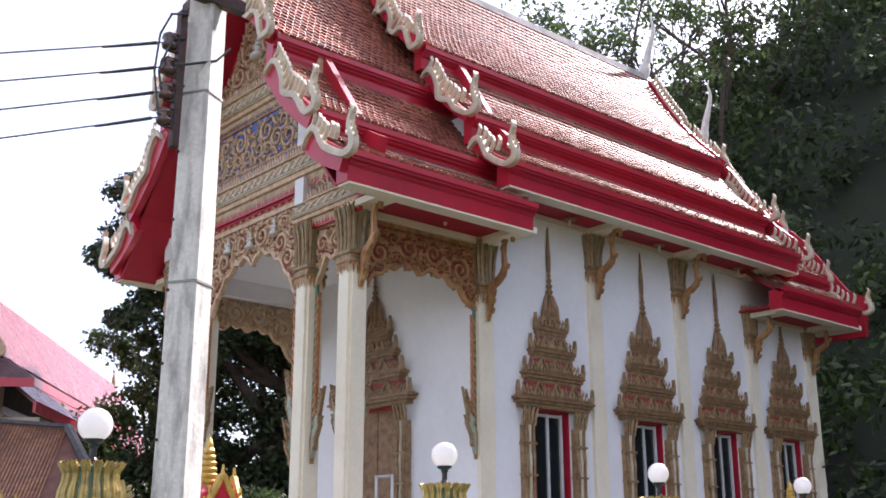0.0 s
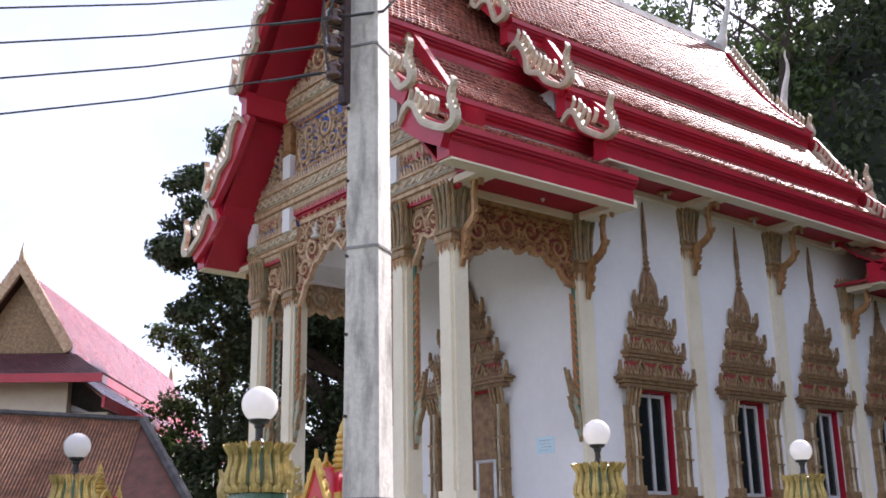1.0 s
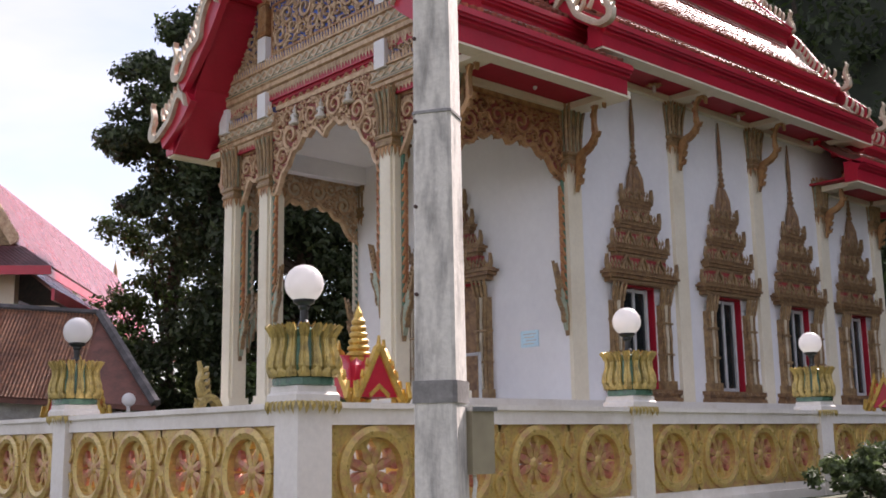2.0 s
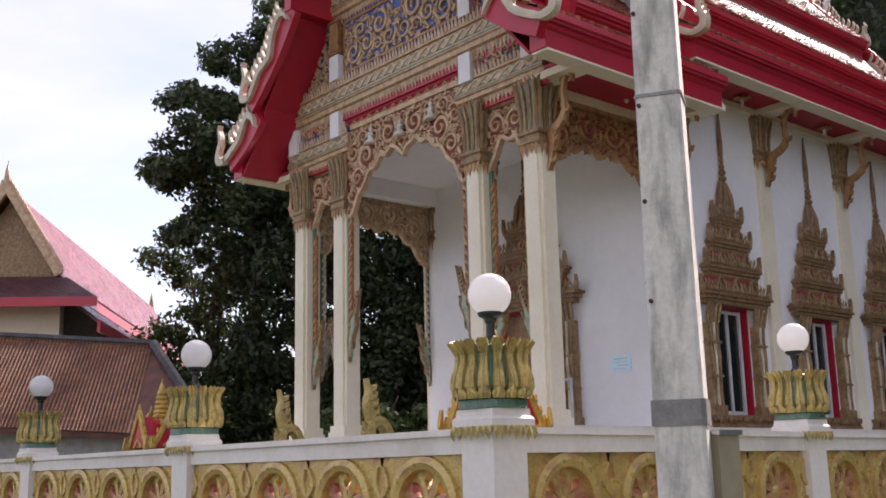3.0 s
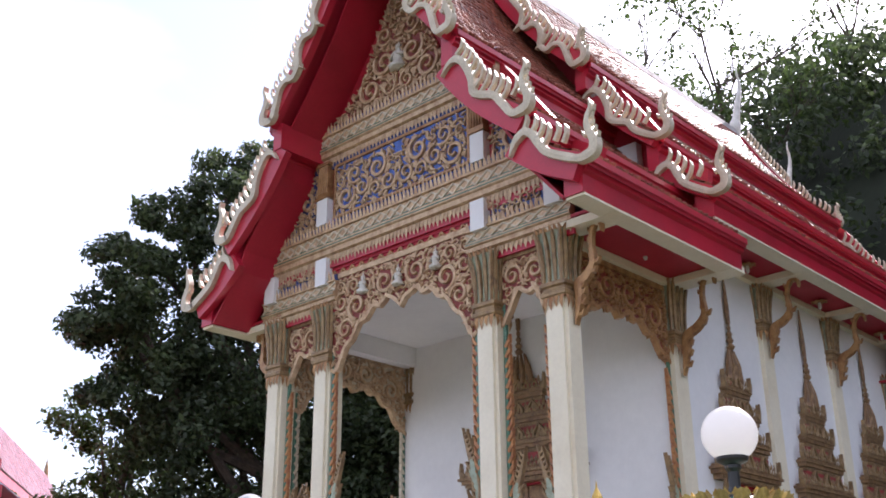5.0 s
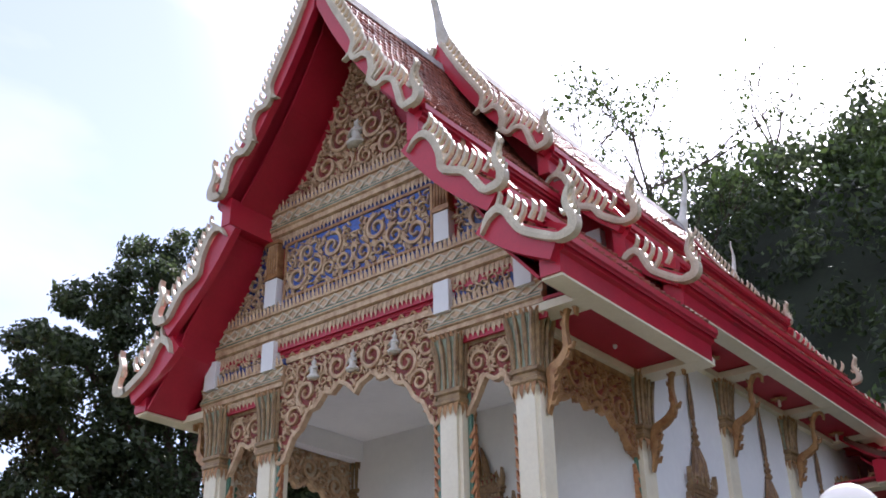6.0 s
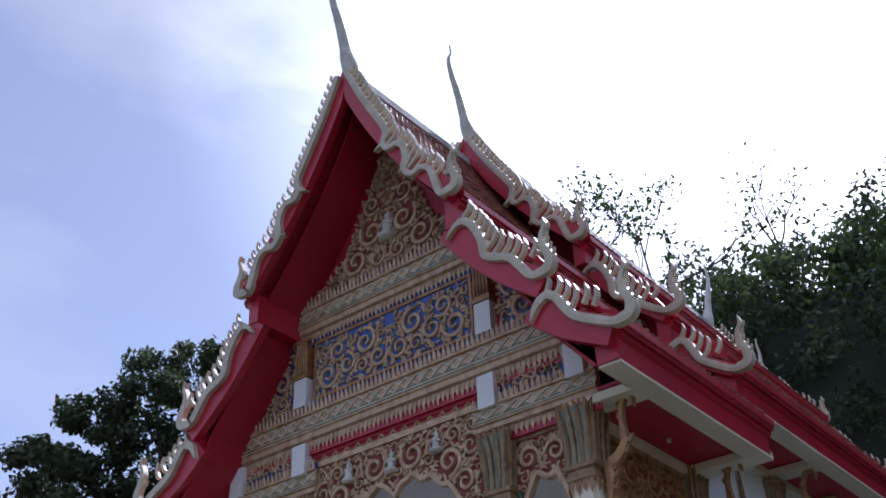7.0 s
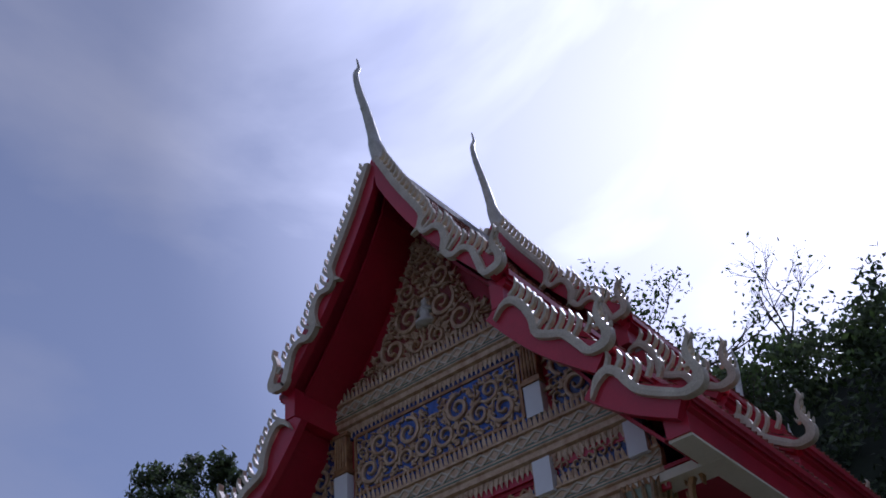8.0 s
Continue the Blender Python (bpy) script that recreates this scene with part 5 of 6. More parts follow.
    g.lathe((x, y, 2.575), [(R * math.sin(math.pi * (0.02 + 0.93 * i / 20)), R * math.cos(math.pi * (0.02 + 0.93 * i / 20))) for i in range(21)], 28)
    g.smooth = True
    part("globe", g, GLOBE, lamp, "white opal globe")


def wheel_mesh():
    """A pierced ring with an eight-petalled wheel, in the plane x-z, centred on 0."""
    b = Build()
    R = 0.265
    ring = [(R * 0.90 * math.cos(a), R * 0.90 * math.sin(a)) for a in [2 * math.pi * i / 32 for i in range(33)]]
    b.ribbon(ring, 0.085, (0, 0, 0), (1, 0, 0), (0, 0, 1), 0.09, 0.0)
    b.ribbon(ring[::-1], 0.085, (0, 0, 0), (-1, 0, 0), (0, 0, 1), 0.09, 0.0)
    sp = Build()
    for a in (0.0,):
        ca, sa = math.cos(a), math.sin(a)
        pts = [(0.035 * ca, 0.035 * sa), (0.09 * ca, 0.09 * sa), (0.15 * ca, 0.15 * sa), (0.20 * ca, 0.20 * sa), (0.235 * ca, 0.235 * sa)]
        for sgn in (1, -1):
            sp.ribbon([(sgn * p[0], p[1]) for p in pts], [0.036, 0.07, 0.05, 0.095, 0.04], (0, 0, 0), (sgn, 0, 0), (0, 0, 1), 0.035)
            for q in (-1, 1):
                e = a + q * 0.33
                tip = (0.205 * math.cos(e), 0.205 * math.sin(e))
                sp.ribbon([(sgn * pts[2][0], pts[2][1]), (sgn * 0.185 * math.cos(a + q * 0.22), 0.185 * math.sin(a + q * 0.22)), (sgn * tip[0], tip[1])], [0.035, 0.045, 0.02], (0, 0, 0), (sgn, 0, 0), (0, 0, 1), 0.03)
    hub = Build()
    for sgn in (-1, 1):
        prof = [(0.055, 0), (0.05, 0.03), (0.025, 0.045), (0.001, 0.05)]
        rings = [[(r * math.cos(t), sgn * h, r * math.sin(t)) for t in [2 * math.pi * k / 12 for k in range(12)]] for r, h in prof]
        hub.loft(rings)
    return mesh_of("ring", b, FENCE_GOLD), mesh_of("petal", sp, FENCE_GOLD), mesh_of("petal", sp, ROSE), mesh_of("hub", hub, FENCE_GOLD)


RING, WHEEL, WHEEL_ROSE, HUB = wheel_mesh()


def web_mesh(cell, z0, z1):
    """A square cell of the gold panel round a circular hole."""
    b = Build()
    R, n = 0.255, 32
    cz = (z0 + z1) / 2
    outer = []
    for i in range(n):
        a = 2 * math.pi * (i + 0.5) / n
        ca, sa = math.cos(a), math.sin(a)
        k = min(cell / 2 / max(1e-6, abs(ca)), (z1 - z0) / 2 / max(1e-6, abs(sa)))
        outer.append((k * ca, k * sa))
    for y in (-0.055, 0.055):
        b.add([(R * math.cos(2 * math.pi * (i + 0.5) / n), y, R * math.sin(2 * math.pi * (i + 0.5) / n)) for i in range(n)] + [(p, y, q) for p, q in outer],
              [(i, (i + 1) % n, n + (i + 1) % n, n + i) for i in range(n)])
    # raised curls between the rings
    for s in (-1, 1):
        for q in (-1, 1):
            b.ribbon(bez([(s * cell * 0.5, q * 0.04), (s * cell * 0.43, q * 0.12), (s * cell * 0.47, q * 0.22)], 4), [0.02, 0.03, 0.04, 0.04, 0.045, 0.04, 0.03, 0.02, 0.01], (0, -0.055, 0), (1, 0, 0), (0, 0, 1), 0.02)
    rv = Build()
    rv.add([(rr * math.cos(2 * math.pi * (i + 0.5) / n), y, rr * math.sin(2 * math.pi * (i + 0.5) / n)) for rr in (R, R - 0.012) for y in (-0.055, 0.055) for i in range(n)],
           [(o + i, o + (i + 1) % n, o + n + (i + 1) % n, o + n + i) for o in (0, 2 * n) for i in range(n)] + [(o + i, o + (i + 1) % n, o + 2 * n + (i + 1) % n, o + 2 * n + i) for o in (0, n) for i in range(n)])
    return mesh_of("gold_web", b, FENCE_GOLD), mesh_of("reveal", rv, REVEAL)


CELL = (3.12 - 0.236) / 4
WEB, REV = web_mesh(CELL, 1.28, 1.84)


def fence_panel(x, y, L, turn):
    """One bay between two posts; its left end at (x, y), running along turn."""
    p = thing("balustrade", (x, y, -0.08), "white balustrade bay with four pierced gilded wheels", "balustrade", "balustrade bays")
    p.rotation_euler = (0, 0, turn)

    def add(name, me, at, parent, label=""):
        ob = new(name, me)
        ob.parent = parent
        ob.location = at
        return tagged(ob, label=label)
    g = 0.118
    add("base", mesh_of("base", Build().box(g, -0.10, TERRACE - 0.35, L - g, 0.10, 1.22).box(g, -0.075, 1.22, L - g, 0.075, 1.285), FENCE), (0, 0, 0), p, "white base wall")
    add("top_rail", mesh_of("top_rail", Build().box(g, -0.085, 1.835, L - g, 0.085, 1.93).box(g, -0.11, 1.93, L - g, 0.11, 1.965), FENCE), (0, 0, 0), p, "white top rail")
    cell = (L - 2 * g) / 4
    for i in range(4):
        c = (g + cell * (i + 0.5), 0, 1.56)
        web = add("gold_web", WEB, c, p, "gilded panel with a round opening")
        web.scale = (cell / CELL, 1, 1)
        add("reveal", REV, (0, 0, 0), web, "pink-red painted reveal")
        ring = add("ring", RING, c, p, "gilded ring")
        ring.scale = (cell / CELL, 1, 1)
        for k in range(8):
            add("petal", WHEEL_ROSE if k % 4 in (0, 3) else WHEEL, (0, 0, 0), ring).rotation_euler = (0, -(math.pi / 8 + k * math.pi / 4), 0)
        add("hub", HUB, (0, 0, 0), ring)


FX, FY, BAY = 3.81, 7.31, 3.31
LANE, SIDE = radians(3.7), radians(-0.9)      # the two rows are not quite square to the hall
row_x = [(FX + BAY * k * math.cos(LANE), FY + BAY * k * math.sin(LANE)) for k in range(6)]
row_y = [(FX - BAY * k * math.sin(SIDE), FY + BAY * k * math.cos(SIDE)) for k in range(5)]
for x, y in row_x + row_y[1:]:
    lotus_post(x, y)
for x, y in row_x[:-1]:
    fence_panel(x, y, BAY, LANE)
for x, y in row_y[1:]:
    fence_panel(x, y, BAY, SIDE - math.pi / 2)


# ---- power pole ----
PX, PY = 3.84, 6.155
pole = thing("power_pole", (PX, PY, 0), "weathered tapered concrete power pole beside the fence", "pole")


def pole_w(z):
    return 0.118 - 0.0050 * z


def oct_ring(z, extra=0.0):
    a = pole_w(z) + extra
    e = a * 0.84
    cr, sr = math.cos(radians(30)), math.sin(radians(30))
    return [(PX + p * cr - q * sr, PY + p * sr + q * cr, z) for p, q in ((-a, -e), (-e, -a), (e, -a), (a, -e), (a, e), (e, a), (-e, a), (-a, e))]


part("shaft", Build().loft([oct_ring(z) for z in (0.0, 1.0, 1.9, 1.905, 2.5, 3.5, 4.5, 5.30)]), CONCRETE, pole, "stained concrete shaft")
part("collar", Build().loft([oct_ring(z, 0.008) for z in (1.84, 1.95)]), GREY_BAND, pole, "grey steel band")
part("collar", Build().loft([oct_ring(z, 0.006) for z in (3.32, 3.335)]), GREY_BAND, pole, "thin steel strap")
part("collar", Build().loft([oct_ring(z, 0.006) for z in (4.57, 4.585)]), GREY_BAND, pole, "thin steel strap")
for k in range(6):
    z = 2.38 + 0.45 * k
    a = pole_w(z)
    b = Build()
    fn, ft = Vector((-math.cos(radians(30)), -math.sin(radians(30)), 0)), Vector((math.sin(radians(30)), -math.cos(radians(30)), 0))
    b.loft([[(PX + fn.x * (a + h) + ft.x * (r * math.cos(t) - 0.085), PY + fn.y * (a + h) + ft.y * (r * math.cos(t) - 0.085), z + r * math.sin(t)) for t in [2 * math.pi * q / 10 for q in range(10)]] for r, h in ((0.010, -0.002), (0.010, 0.012), (0.005, 0.014), (0.004, 0.013))])
    part("bolt_hole", b, STEEL, pole)
mb = part("meter_box", Build().box(PX + 0.115, PY - 0.10, 1.49, PX + 0.27, PY + 0.06, 1.80), OLIVE, pole, "small olive-grey meter box")
part("lid", Build().box(PX + 0.105, PY - 0.115, 1.80, PX + 0.28, PY + 0.075, 1.822), ALU, mb)
part("conduit", Build().tube([(PX + 0.16, PY - 0.06, 1.5), (PX + 0.16, PY - 0.07, 1.45), (PX + 0.13, PY - 0.075, 1.3), (PX + 0.125, PY - 0.075, 0.0)], 0.012, 6), CHOFA, pole)
rx, ry = PX - 0.19, PY - 0.02
rack = part("rack", Build().box(rx - 0.02, ry - 0.03, 4.18, rx + 0.025, ry + 0.03, 5.12), STEEL, pole, "rust-brown steel secondary rack")
part("cross_arm", Build().box(PX - 0.33, PY - 0.14, 5.20, PX + 0.2, PY - 0.07, 5.28), STEEL, pole, "steel cross arm")
part("cross_arm", Build().box(PX - 0.04, PY - 0.3, 5.29, PX + 0.04, PY + 0.3, 5.36), STEEL, pole, "steel cross arm")
WD = Vector((-0.990, -0.138, 0.0))
for i in range(4):
    z = 4.88 - 0.172 * i
    b = Build().lathe((rx - 0.075, ry + 0.0, z), [(0.02, -0.055), (0.045, -0.045), (0.05, -0.02), (0.03, 0.0), (0.05, 0.02), (0.045, 0.045), (0.02, 0.055)], 12)
    b.smooth = True
    part("insulator", b, CERAMIC, rack, "brown ceramic insulator")
    part("bracket", Build().box(rx - 0.09, ry - 0.012, z - 0.065, rx - 0.02, ry + 0.012, z - 0.057).box(rx - 0.09, ry - 0.012, z + 0.057, rx - 0.02, ry + 0.012, z + 0.065), STEEL, rack)
    p0 = Vector((rx - 0.1, ry + 0.03, z))
    path = []
    for k in range(25):
        t = k / 24
        q = p0 + WD * 28 * t
        q.z -= 0.47 * 28 * t - 0.0165 * (28 * t) ** 2
        path.append(q)
    w = thing("power_line", p0, "thin dark overhead wire tied to the pole", "wire", "overhead wires")
    part("cable", Build().tube(path, 0.005, 5), WIRE, w)
    part("tie", Build().tube([p0 + WD * s - Vector((0, 0, 0.47 * s - 0.0165 * s * s)) for s in (0.05, 0.15, 0.3, 0.42)], [0.012, 0.011, 0.010, 0.007], 6), WIRE, w)
for k, (dx, z0, z1) in enumerate(((-0.16, 4.97, 4.3), (-0.13, 4.8, 4.5))):
    pts = [(rx + 0.02, ry - 0.04, z0 + 0.12), (rx + dx * 0.6, ry - 0.05, z0 + 0.08), (rx + dx, ry - 0.04, z0 - 0.08), (rx + dx - 0.01, ry - 0.02, (z0 + z1) / 2), (rx - 0.1, ry, z1)]
    part("jumper", Build().tube(pts, 0.008, 6), WIRE, pole, "looped service cable")
pts = [(PX + 0.12, PY - 0.11, 4.92), (PX + 0.02, PY - 0.12, 4.8), (rx, ry - 0.06, 4.72), (rx - 0.08, ry - 0.02, 4.72)]
part("jumper", Build().tube(pts, 0.009, 6), WIRE, pole, "service cable across the pole")


# ---- boundary-stone shrines, nagas ----
def sema_shrine(x, y, group="boundary-stone shrines"):
    s = thing("boundary_shrine", (x, y, TERRACE), "small red and gold boundary-stone shrine with a spire", "shrine", group)
    s.scale = (0.64, 0.64, 0.9)
    part("plinth", Build().box(x - 0.5, y - 0.5, TERRACE - 0.05, x + 0.5, y + 0.5, 1.45).box(x - 0.42, y - 0.42, 1.45, x + 0.42, y + 0.42, 1.75), FENCE, s, "white stepped plinth")
    part("stone", Build().prism([(x - 0.03, y - 0.12, 1.75), (x - 0.03, y + 0.12, 1.75), (x - 0.03, y + 0.15, 2.0), (x - 0.03, y, 2.25), (x - 0.03, y - 0.15, 2.0)], (0.06, 0, 0)), GILT, s, "gilded boundary stone")
    for sx in (-1, 1):
        for sy in (-1, 1):
            b = Build().lathe((x + sx * 0.34, y + sy * 0.34, 0), [(0.06, 1.75), (0.06, 1.8), (0.045, 1.83), (0.045, 2.1), (0.07, 2.16), (0.07, 2.2)], 10)
            part("pillar", b, GILT, s, "gilded corner pillar")
    roof = part("roof", Build().lathe((x, y, 0), [(0.42, 2.18), (0.40, 2.26), (0.28, 2.42), (0.18, 2.5)], 4, 0, math.pi / 4), RED, s, "red roof")
    g = Build()
    for k in range(4):
        n = Vector((math.cos(k * math.pi / 2), math.sin(k * math.pi / 2), 0))
        u = Vector((-n.y, n.x, 0))
        o = Vector((x, y, 0)) + n * 0.44
        r = Build()
        r.prism([o + u * a + Vector((0, 0, z)) for a, z in ((-0.34, 2.12), (0.34, 2.12), (0.0, 2.52))], -n * 0.4)
        part("gable", r, RED, roof, "red gable face")
        for q in (-1, 1):
            pts = bez([(q * 0.46, 2.05), (q * 0.38, 2.10), (q * 0.2, 2.32), (0.0, 2.60)], 5)
            g.ribbon(pts if q == -1 else pts, [0.03] + [0.085] * (len(pts) - 2) + [0.03], o, u, (0, 0, 1), 0.035, 0.035)
            g.ribbon([(q * 0.44, 2.06), (q * 0.52, 2.12), (q * 0.5, 2.26)], [0.07, 0.06, 0.01], o, u, (0, 0, 1), 0.03, 0.03)
            for j in range(5):
                a = pts[3 + 2 * j]
                g.ribbon([a, (a[0] + q * 0.04, a[1] + 0.05), (a[0] + q * 0.035, a[1] + 0.10)], [0.05, 0.035, 0.006], o, u, (0, 0, 1), 0.02, 0.02)
        g.ribbon([(0, 2.56), (0.0, 2.62), (0, 2.69)], [0.06, 0.04, 0.006], o, u, (0, 0, 1), 0.025, 0.025)
        g.ribbon([(-0.16, 2.13), (0, 2.22), (0.16, 2.13)], 0.05, o + n * 0.003, u, (0, 0, 1), 0.02)
    part("bargeboard", g, GILT, roof, "gilded flame bargeboards")
    prof = [(0.17, 2.45), (0.17, 2.5)]
    for j in range(6):
        rr = 0.15 - 0.013 * j
        z = 2.5 + 0.062 * j
        prof += [(rr * 0.84, z), (rr, z + 0.02), (rr, z + 0.042), (rr * 0.84, z + 0.056)]
    prof += [(0.06, 2.88), (0.05, 2.93), (0.012, 2.99), (0.004, 3.04)]
    part("spire", Build().lathe((x, y, 0), prof, 14, 0.4), GILT, s, "gilded ringed spire")


for x, y in ((5.82, 9.4), (5.88, 15.3), (15.9, 9.45)):
    sema_shrine(x, y)


def naga_statue(x, y, z):
    b = Build()
    fr = ((x, y, z), (1, 0, 0), (0, 0, 1))
    # coiled neck, open jaws towards the stair's foot and a tall flame crest
    neck = bez([(0.20, -0.14), (0.06, -0.10), (-0.02, 0.0), (0.02, 0.11), (0.10, 0.16), (0.20, 0.12), (0.27, 0.02), (0.33, -0.10)], 4)
    n = len(neck)
    b.ribbon(neck, [0.15 - 0.05 * i / n for i in range(n)], *fr, 0.08, 0.08)
    b.ribbon(bez([(0.06, 0.08), (0.0, 0.24), (-0.04, 0.38), (-0.02, 0.52), (-0.06, 0.68)], 4), [0.15 - 0.0088 * i for i in range(17)], *fr, 0.06, 0.06)
    for k in range(5):
        a, c = 0.02 - 0.012 * k, 0.14 + 0.10 * k
        b.ribbon([(a, c), (a + 0.09, c + 0.02), (a + 0.11, c + 0.11 - 0.01 * k)], [0.09, 0.06, 0.008], *fr, 0.05, 0.05)
    for k in range(3):
        a, c = 0.02, -0.06 + 0.07 * k
        b.ribbon([(a, c), (a - 0.08, c + 0.0), (a - 0.12, c + 0.06)], [0.08, 0.05, 0.008], *fr, 0.05, 0.05)
    solid("naga_statue", b, LOTUS_GOLD, "gilded naga statue on a stair cheek wall", "statue", at=(x, y, z - 0.1), group="stair nagas")
    cw = Build().prism([(x - 0.2, y - 0.12, TERRACE - 0.1), (8.82, y - 0.12, TERRACE - 0.1), (8.82, y - 0.12, FLOOR - SINK - 0.13), (x - 0.2, y - 0.12, z - 0.1)], (0, 0.24, 0))
    solid("stair_wall", cw, FENCE, "white cheek wall beside the porch stair", "wall", "structure", at=(x, y, TERRACE))


for y in (14.06, 16.1):
    naga_statue(8.1, y, 2.5 - SINK)
for i in range(7):
    h = TERRACE + (FLOOR - SINK - TERRACE) * (i + 1) / 8
    x = 7.3 + 0.21 * i
    st = Build().box(x, 14.19, TERRACE - 0.1, 8.82, 15.97, h)
    solid("step", st, FENCE, "white concrete porch step", "step", at=(x, 14.19, TERRACE), group="porch steps")
for x, y, z in ((7.35, 16.9, 2.2), (2.65, 22.8, 2.1)):
    l = thing("globe_lamp", (x, y, TERRACE), "white opal globe lamp on a thin post", "lamp", "yard lamps")
    part("post", Build().tube([(x, y, TERRACE - 0.05), (x, y, z)], 0.03, 8), ALU, l)
    g = Build()
    g.lathe((x, y, z + 0.09), [(0.10 * math.sin(math.pi * (0.02 + 0.96 * i / 14)), 0.10 * math.cos(math.pi * (0.02 + 0.96 * i / 14))) for i in range(15)], 20)
    g.smooth = True
    part("globe", g, GLOBE, l)

temple.location.z -= SINK
fl = thing("flood_lamp", (22.2, Y(DW + 0.1, -1), 3.5), "small black flood lamp on the corner pilaster", "lamp")
fy = Y(DW + 0.07, -1)
part("arm", Build().tube([(22.2, fy, 3.5), (22.2, fy - 0.15, 3.52), (22.2, fy - 0.25, 3.58)], 0.02, 6), BLACK, fl)
part("housing", Build().box(22.08, fy - 0.38, 3.54, 22.32, fy - 0.22, 3.72), BLACK, fl)


# ---- neighbouring halls ----
def strip_tiles(b, p00, p10, p01, rows, cols, lift):
    """Lapped courses over a sloping rectangle: p00 top left, p10 top right, p01 bottom left."""
    p00, p10, p01 = Vector(p00), Vector(p10), Vector(p01)
    u, v = (p10 - p00) / cols, (p01 - p00) / rows
    n = u.cross(v).normalized()
    if n.z < 0:
        n = -n
    for r in range(rows):
        for c in range(cols):
            a = p00 + u * c + v * r
            b.add([a + u * 0.06 + n * 0.01, a + u * 0.94 + n * 0.01, a + u * 0.94 + v * 1.25 + n * lift, a + u * 0.5 + v * 1.3 + n * lift * 1.6, a + u * 0.06 + v * 1.25 + n * lift, a + u * 0.5 + n * lift * 0.8],
                  [(0, 5, 3, 4), (5, 1, 2, 3)])


def vihara():
    P0, P1 = Vector((12.07, 40.4, 11.75)), Vector((28.0, 62.2, 11.65))
    v = thing("vihara_hall", (P0.x, P0.y, 0), "neighbouring hall with a glossy red gabled roof", "temple hall")
    e = (P1 - P0).normalized()
    n = Vector((e.y, -e.x, 0))
    up = Vector((0, 0, 1))
    hw, drop = 1.95, 3.15
    for s in (1, -1):
        a, c = P0 + n * hw * s - up * drop, P1 + n * hw * s - up * drop
        sl = part("roof_slope", Build().prism([P0, P1, c, a], -up * 0.12), ROOF_BED, v)
        b = Build()
        strip_tiles(b, P0 + up * 0.02, P1 + up * 0.02, a + up * 0.02, 22, 90, 0.03)
        part("tile_covering", b, PINK_TILE, sl, "glossy red tiles", "stuff")
        part("fascia", Build().prism([a - up * 0.1 + n * s * 0.05, c - up * 0.1 + n * s * 0.05, c - up * 0.45 + n * s * 0.05, a - up * 0.45 + n * s * 0.05], -n * s * 0.15), RED, v, "red fascia")
        # lower skirt roof
        b0, b1 = a - up * 0.5 - e * 0.6, c - up * 0.5 + e * 0.2
        b2, b3 = b1 + n * s * 1.7 - up * 1.3, b0 + n * s * 1.7 - up * 1.3 - e * 0.9
        sk = part("skirt_roof", Build().prism([b0, b1, b2, b3], -up * 0.1), ROOF_BED, v)
        b = Build()
        strip_tiles(b, b0 + up * 0.02, b1 + up * 0.02, b3 + up * 0.02, 9, 90, 0.03)
        part("tile_covering", b, PINK_TILE, sk, "glossy red tiles", "stuff")
        part("fascia", Build().prism([b3, b2, b2 - up * 0.4, b3 - up * 0.4], n * s * 0.1), RED, v, "red fascia")
    g0 = P0 + e * 0.5
    part("gable", Build().prism([g0 - up * 0.3, g0 + n * (hw - 0.2) - up * (drop - 0.05), g0 - n * (hw - 0.2) - up * (drop - 0.05)], e * 0.2), DUST_GOLD, v, "dull gilded carved gable")
    # front skirt
    f0, f1 = P0 + n * (hw + 0.3) - up * (drop + 0.12) - e * 0.1, P0 - n * (hw + 0.3) - up * (drop + 0.12) - e * 0.1
    f2, f3 = f1 - n * 1.4 - e * 1.5 - up * 0.95, f0 + n * 1.4 - e * 1.5 - up * 0.95
    part("skirt_roof", Build().prism([f0, f1, f2, f3], -up * 0.1), ROOF_BED, v, "dull red front skirt roof")
    fb = Build()
    strip_tiles(fb, f0 + up * 0.02, f1 + up * 0.02, f3 + up * 0.02, 8, 30, 0.03)
    part("tile_covering", fb, SKIRT_TILE, v, "dull red tiles", "stuff")
    part("fascia", Build().prism([f3 + up * 0.02, f2 + up * 0.02, f2 - up * 0.28, f3 - up * 0.28], -e * 0.1), RED, v, "red fascia")
    q0, q1 = P0 + n * 2.1 - e * 0.3, P0 - n * 2.1 - e * 0.3
    part("wall", Build().prism([(q0.x, q0.y, 4.5), (q1.x, q1.y, 4.5), (q1.x, q1.y, 7.9), (q0.x, q0.y, 7.9)], e * 0.5), CREAM, v, "cream front wall")
    w0 = P0 + n * 3.4 - up * 6.0
    ring = [w0 + e * 0.3, w0 + e * 21, w0 - n * 6.8 + e * 21, w0 - n * 6.8 + e * 0.3]
    part("wall", Build().prism([(p.x, p.y, 0) for p in ring], (0, 0, 6.45)), CREAM, v, "cream wall")
    b = Build()
    for s in (1, -1):
        o = P0 - e * 0.1
        for i in range(22):
            t = (i + 0.5) / 22
            q = (t * hw * s, -t * drop)
            b.ribbon([(q[0], q[1] - 0.05), (q[0] + 0.12 * s, q[1] + 0.14), (q[0] + 0.12 * s, q[1] + 0.34)], [0.2, 0.15, 0.02], o, n, up, 0.05, 0.05)
        b.ribbon([(0, 0.0), (hw * s, -drop)], 0.3, o, n, up, 0.08, 0.08)
    part("bargeboard", b, PALE_GOLD, v, "gilded comb bargeboard")
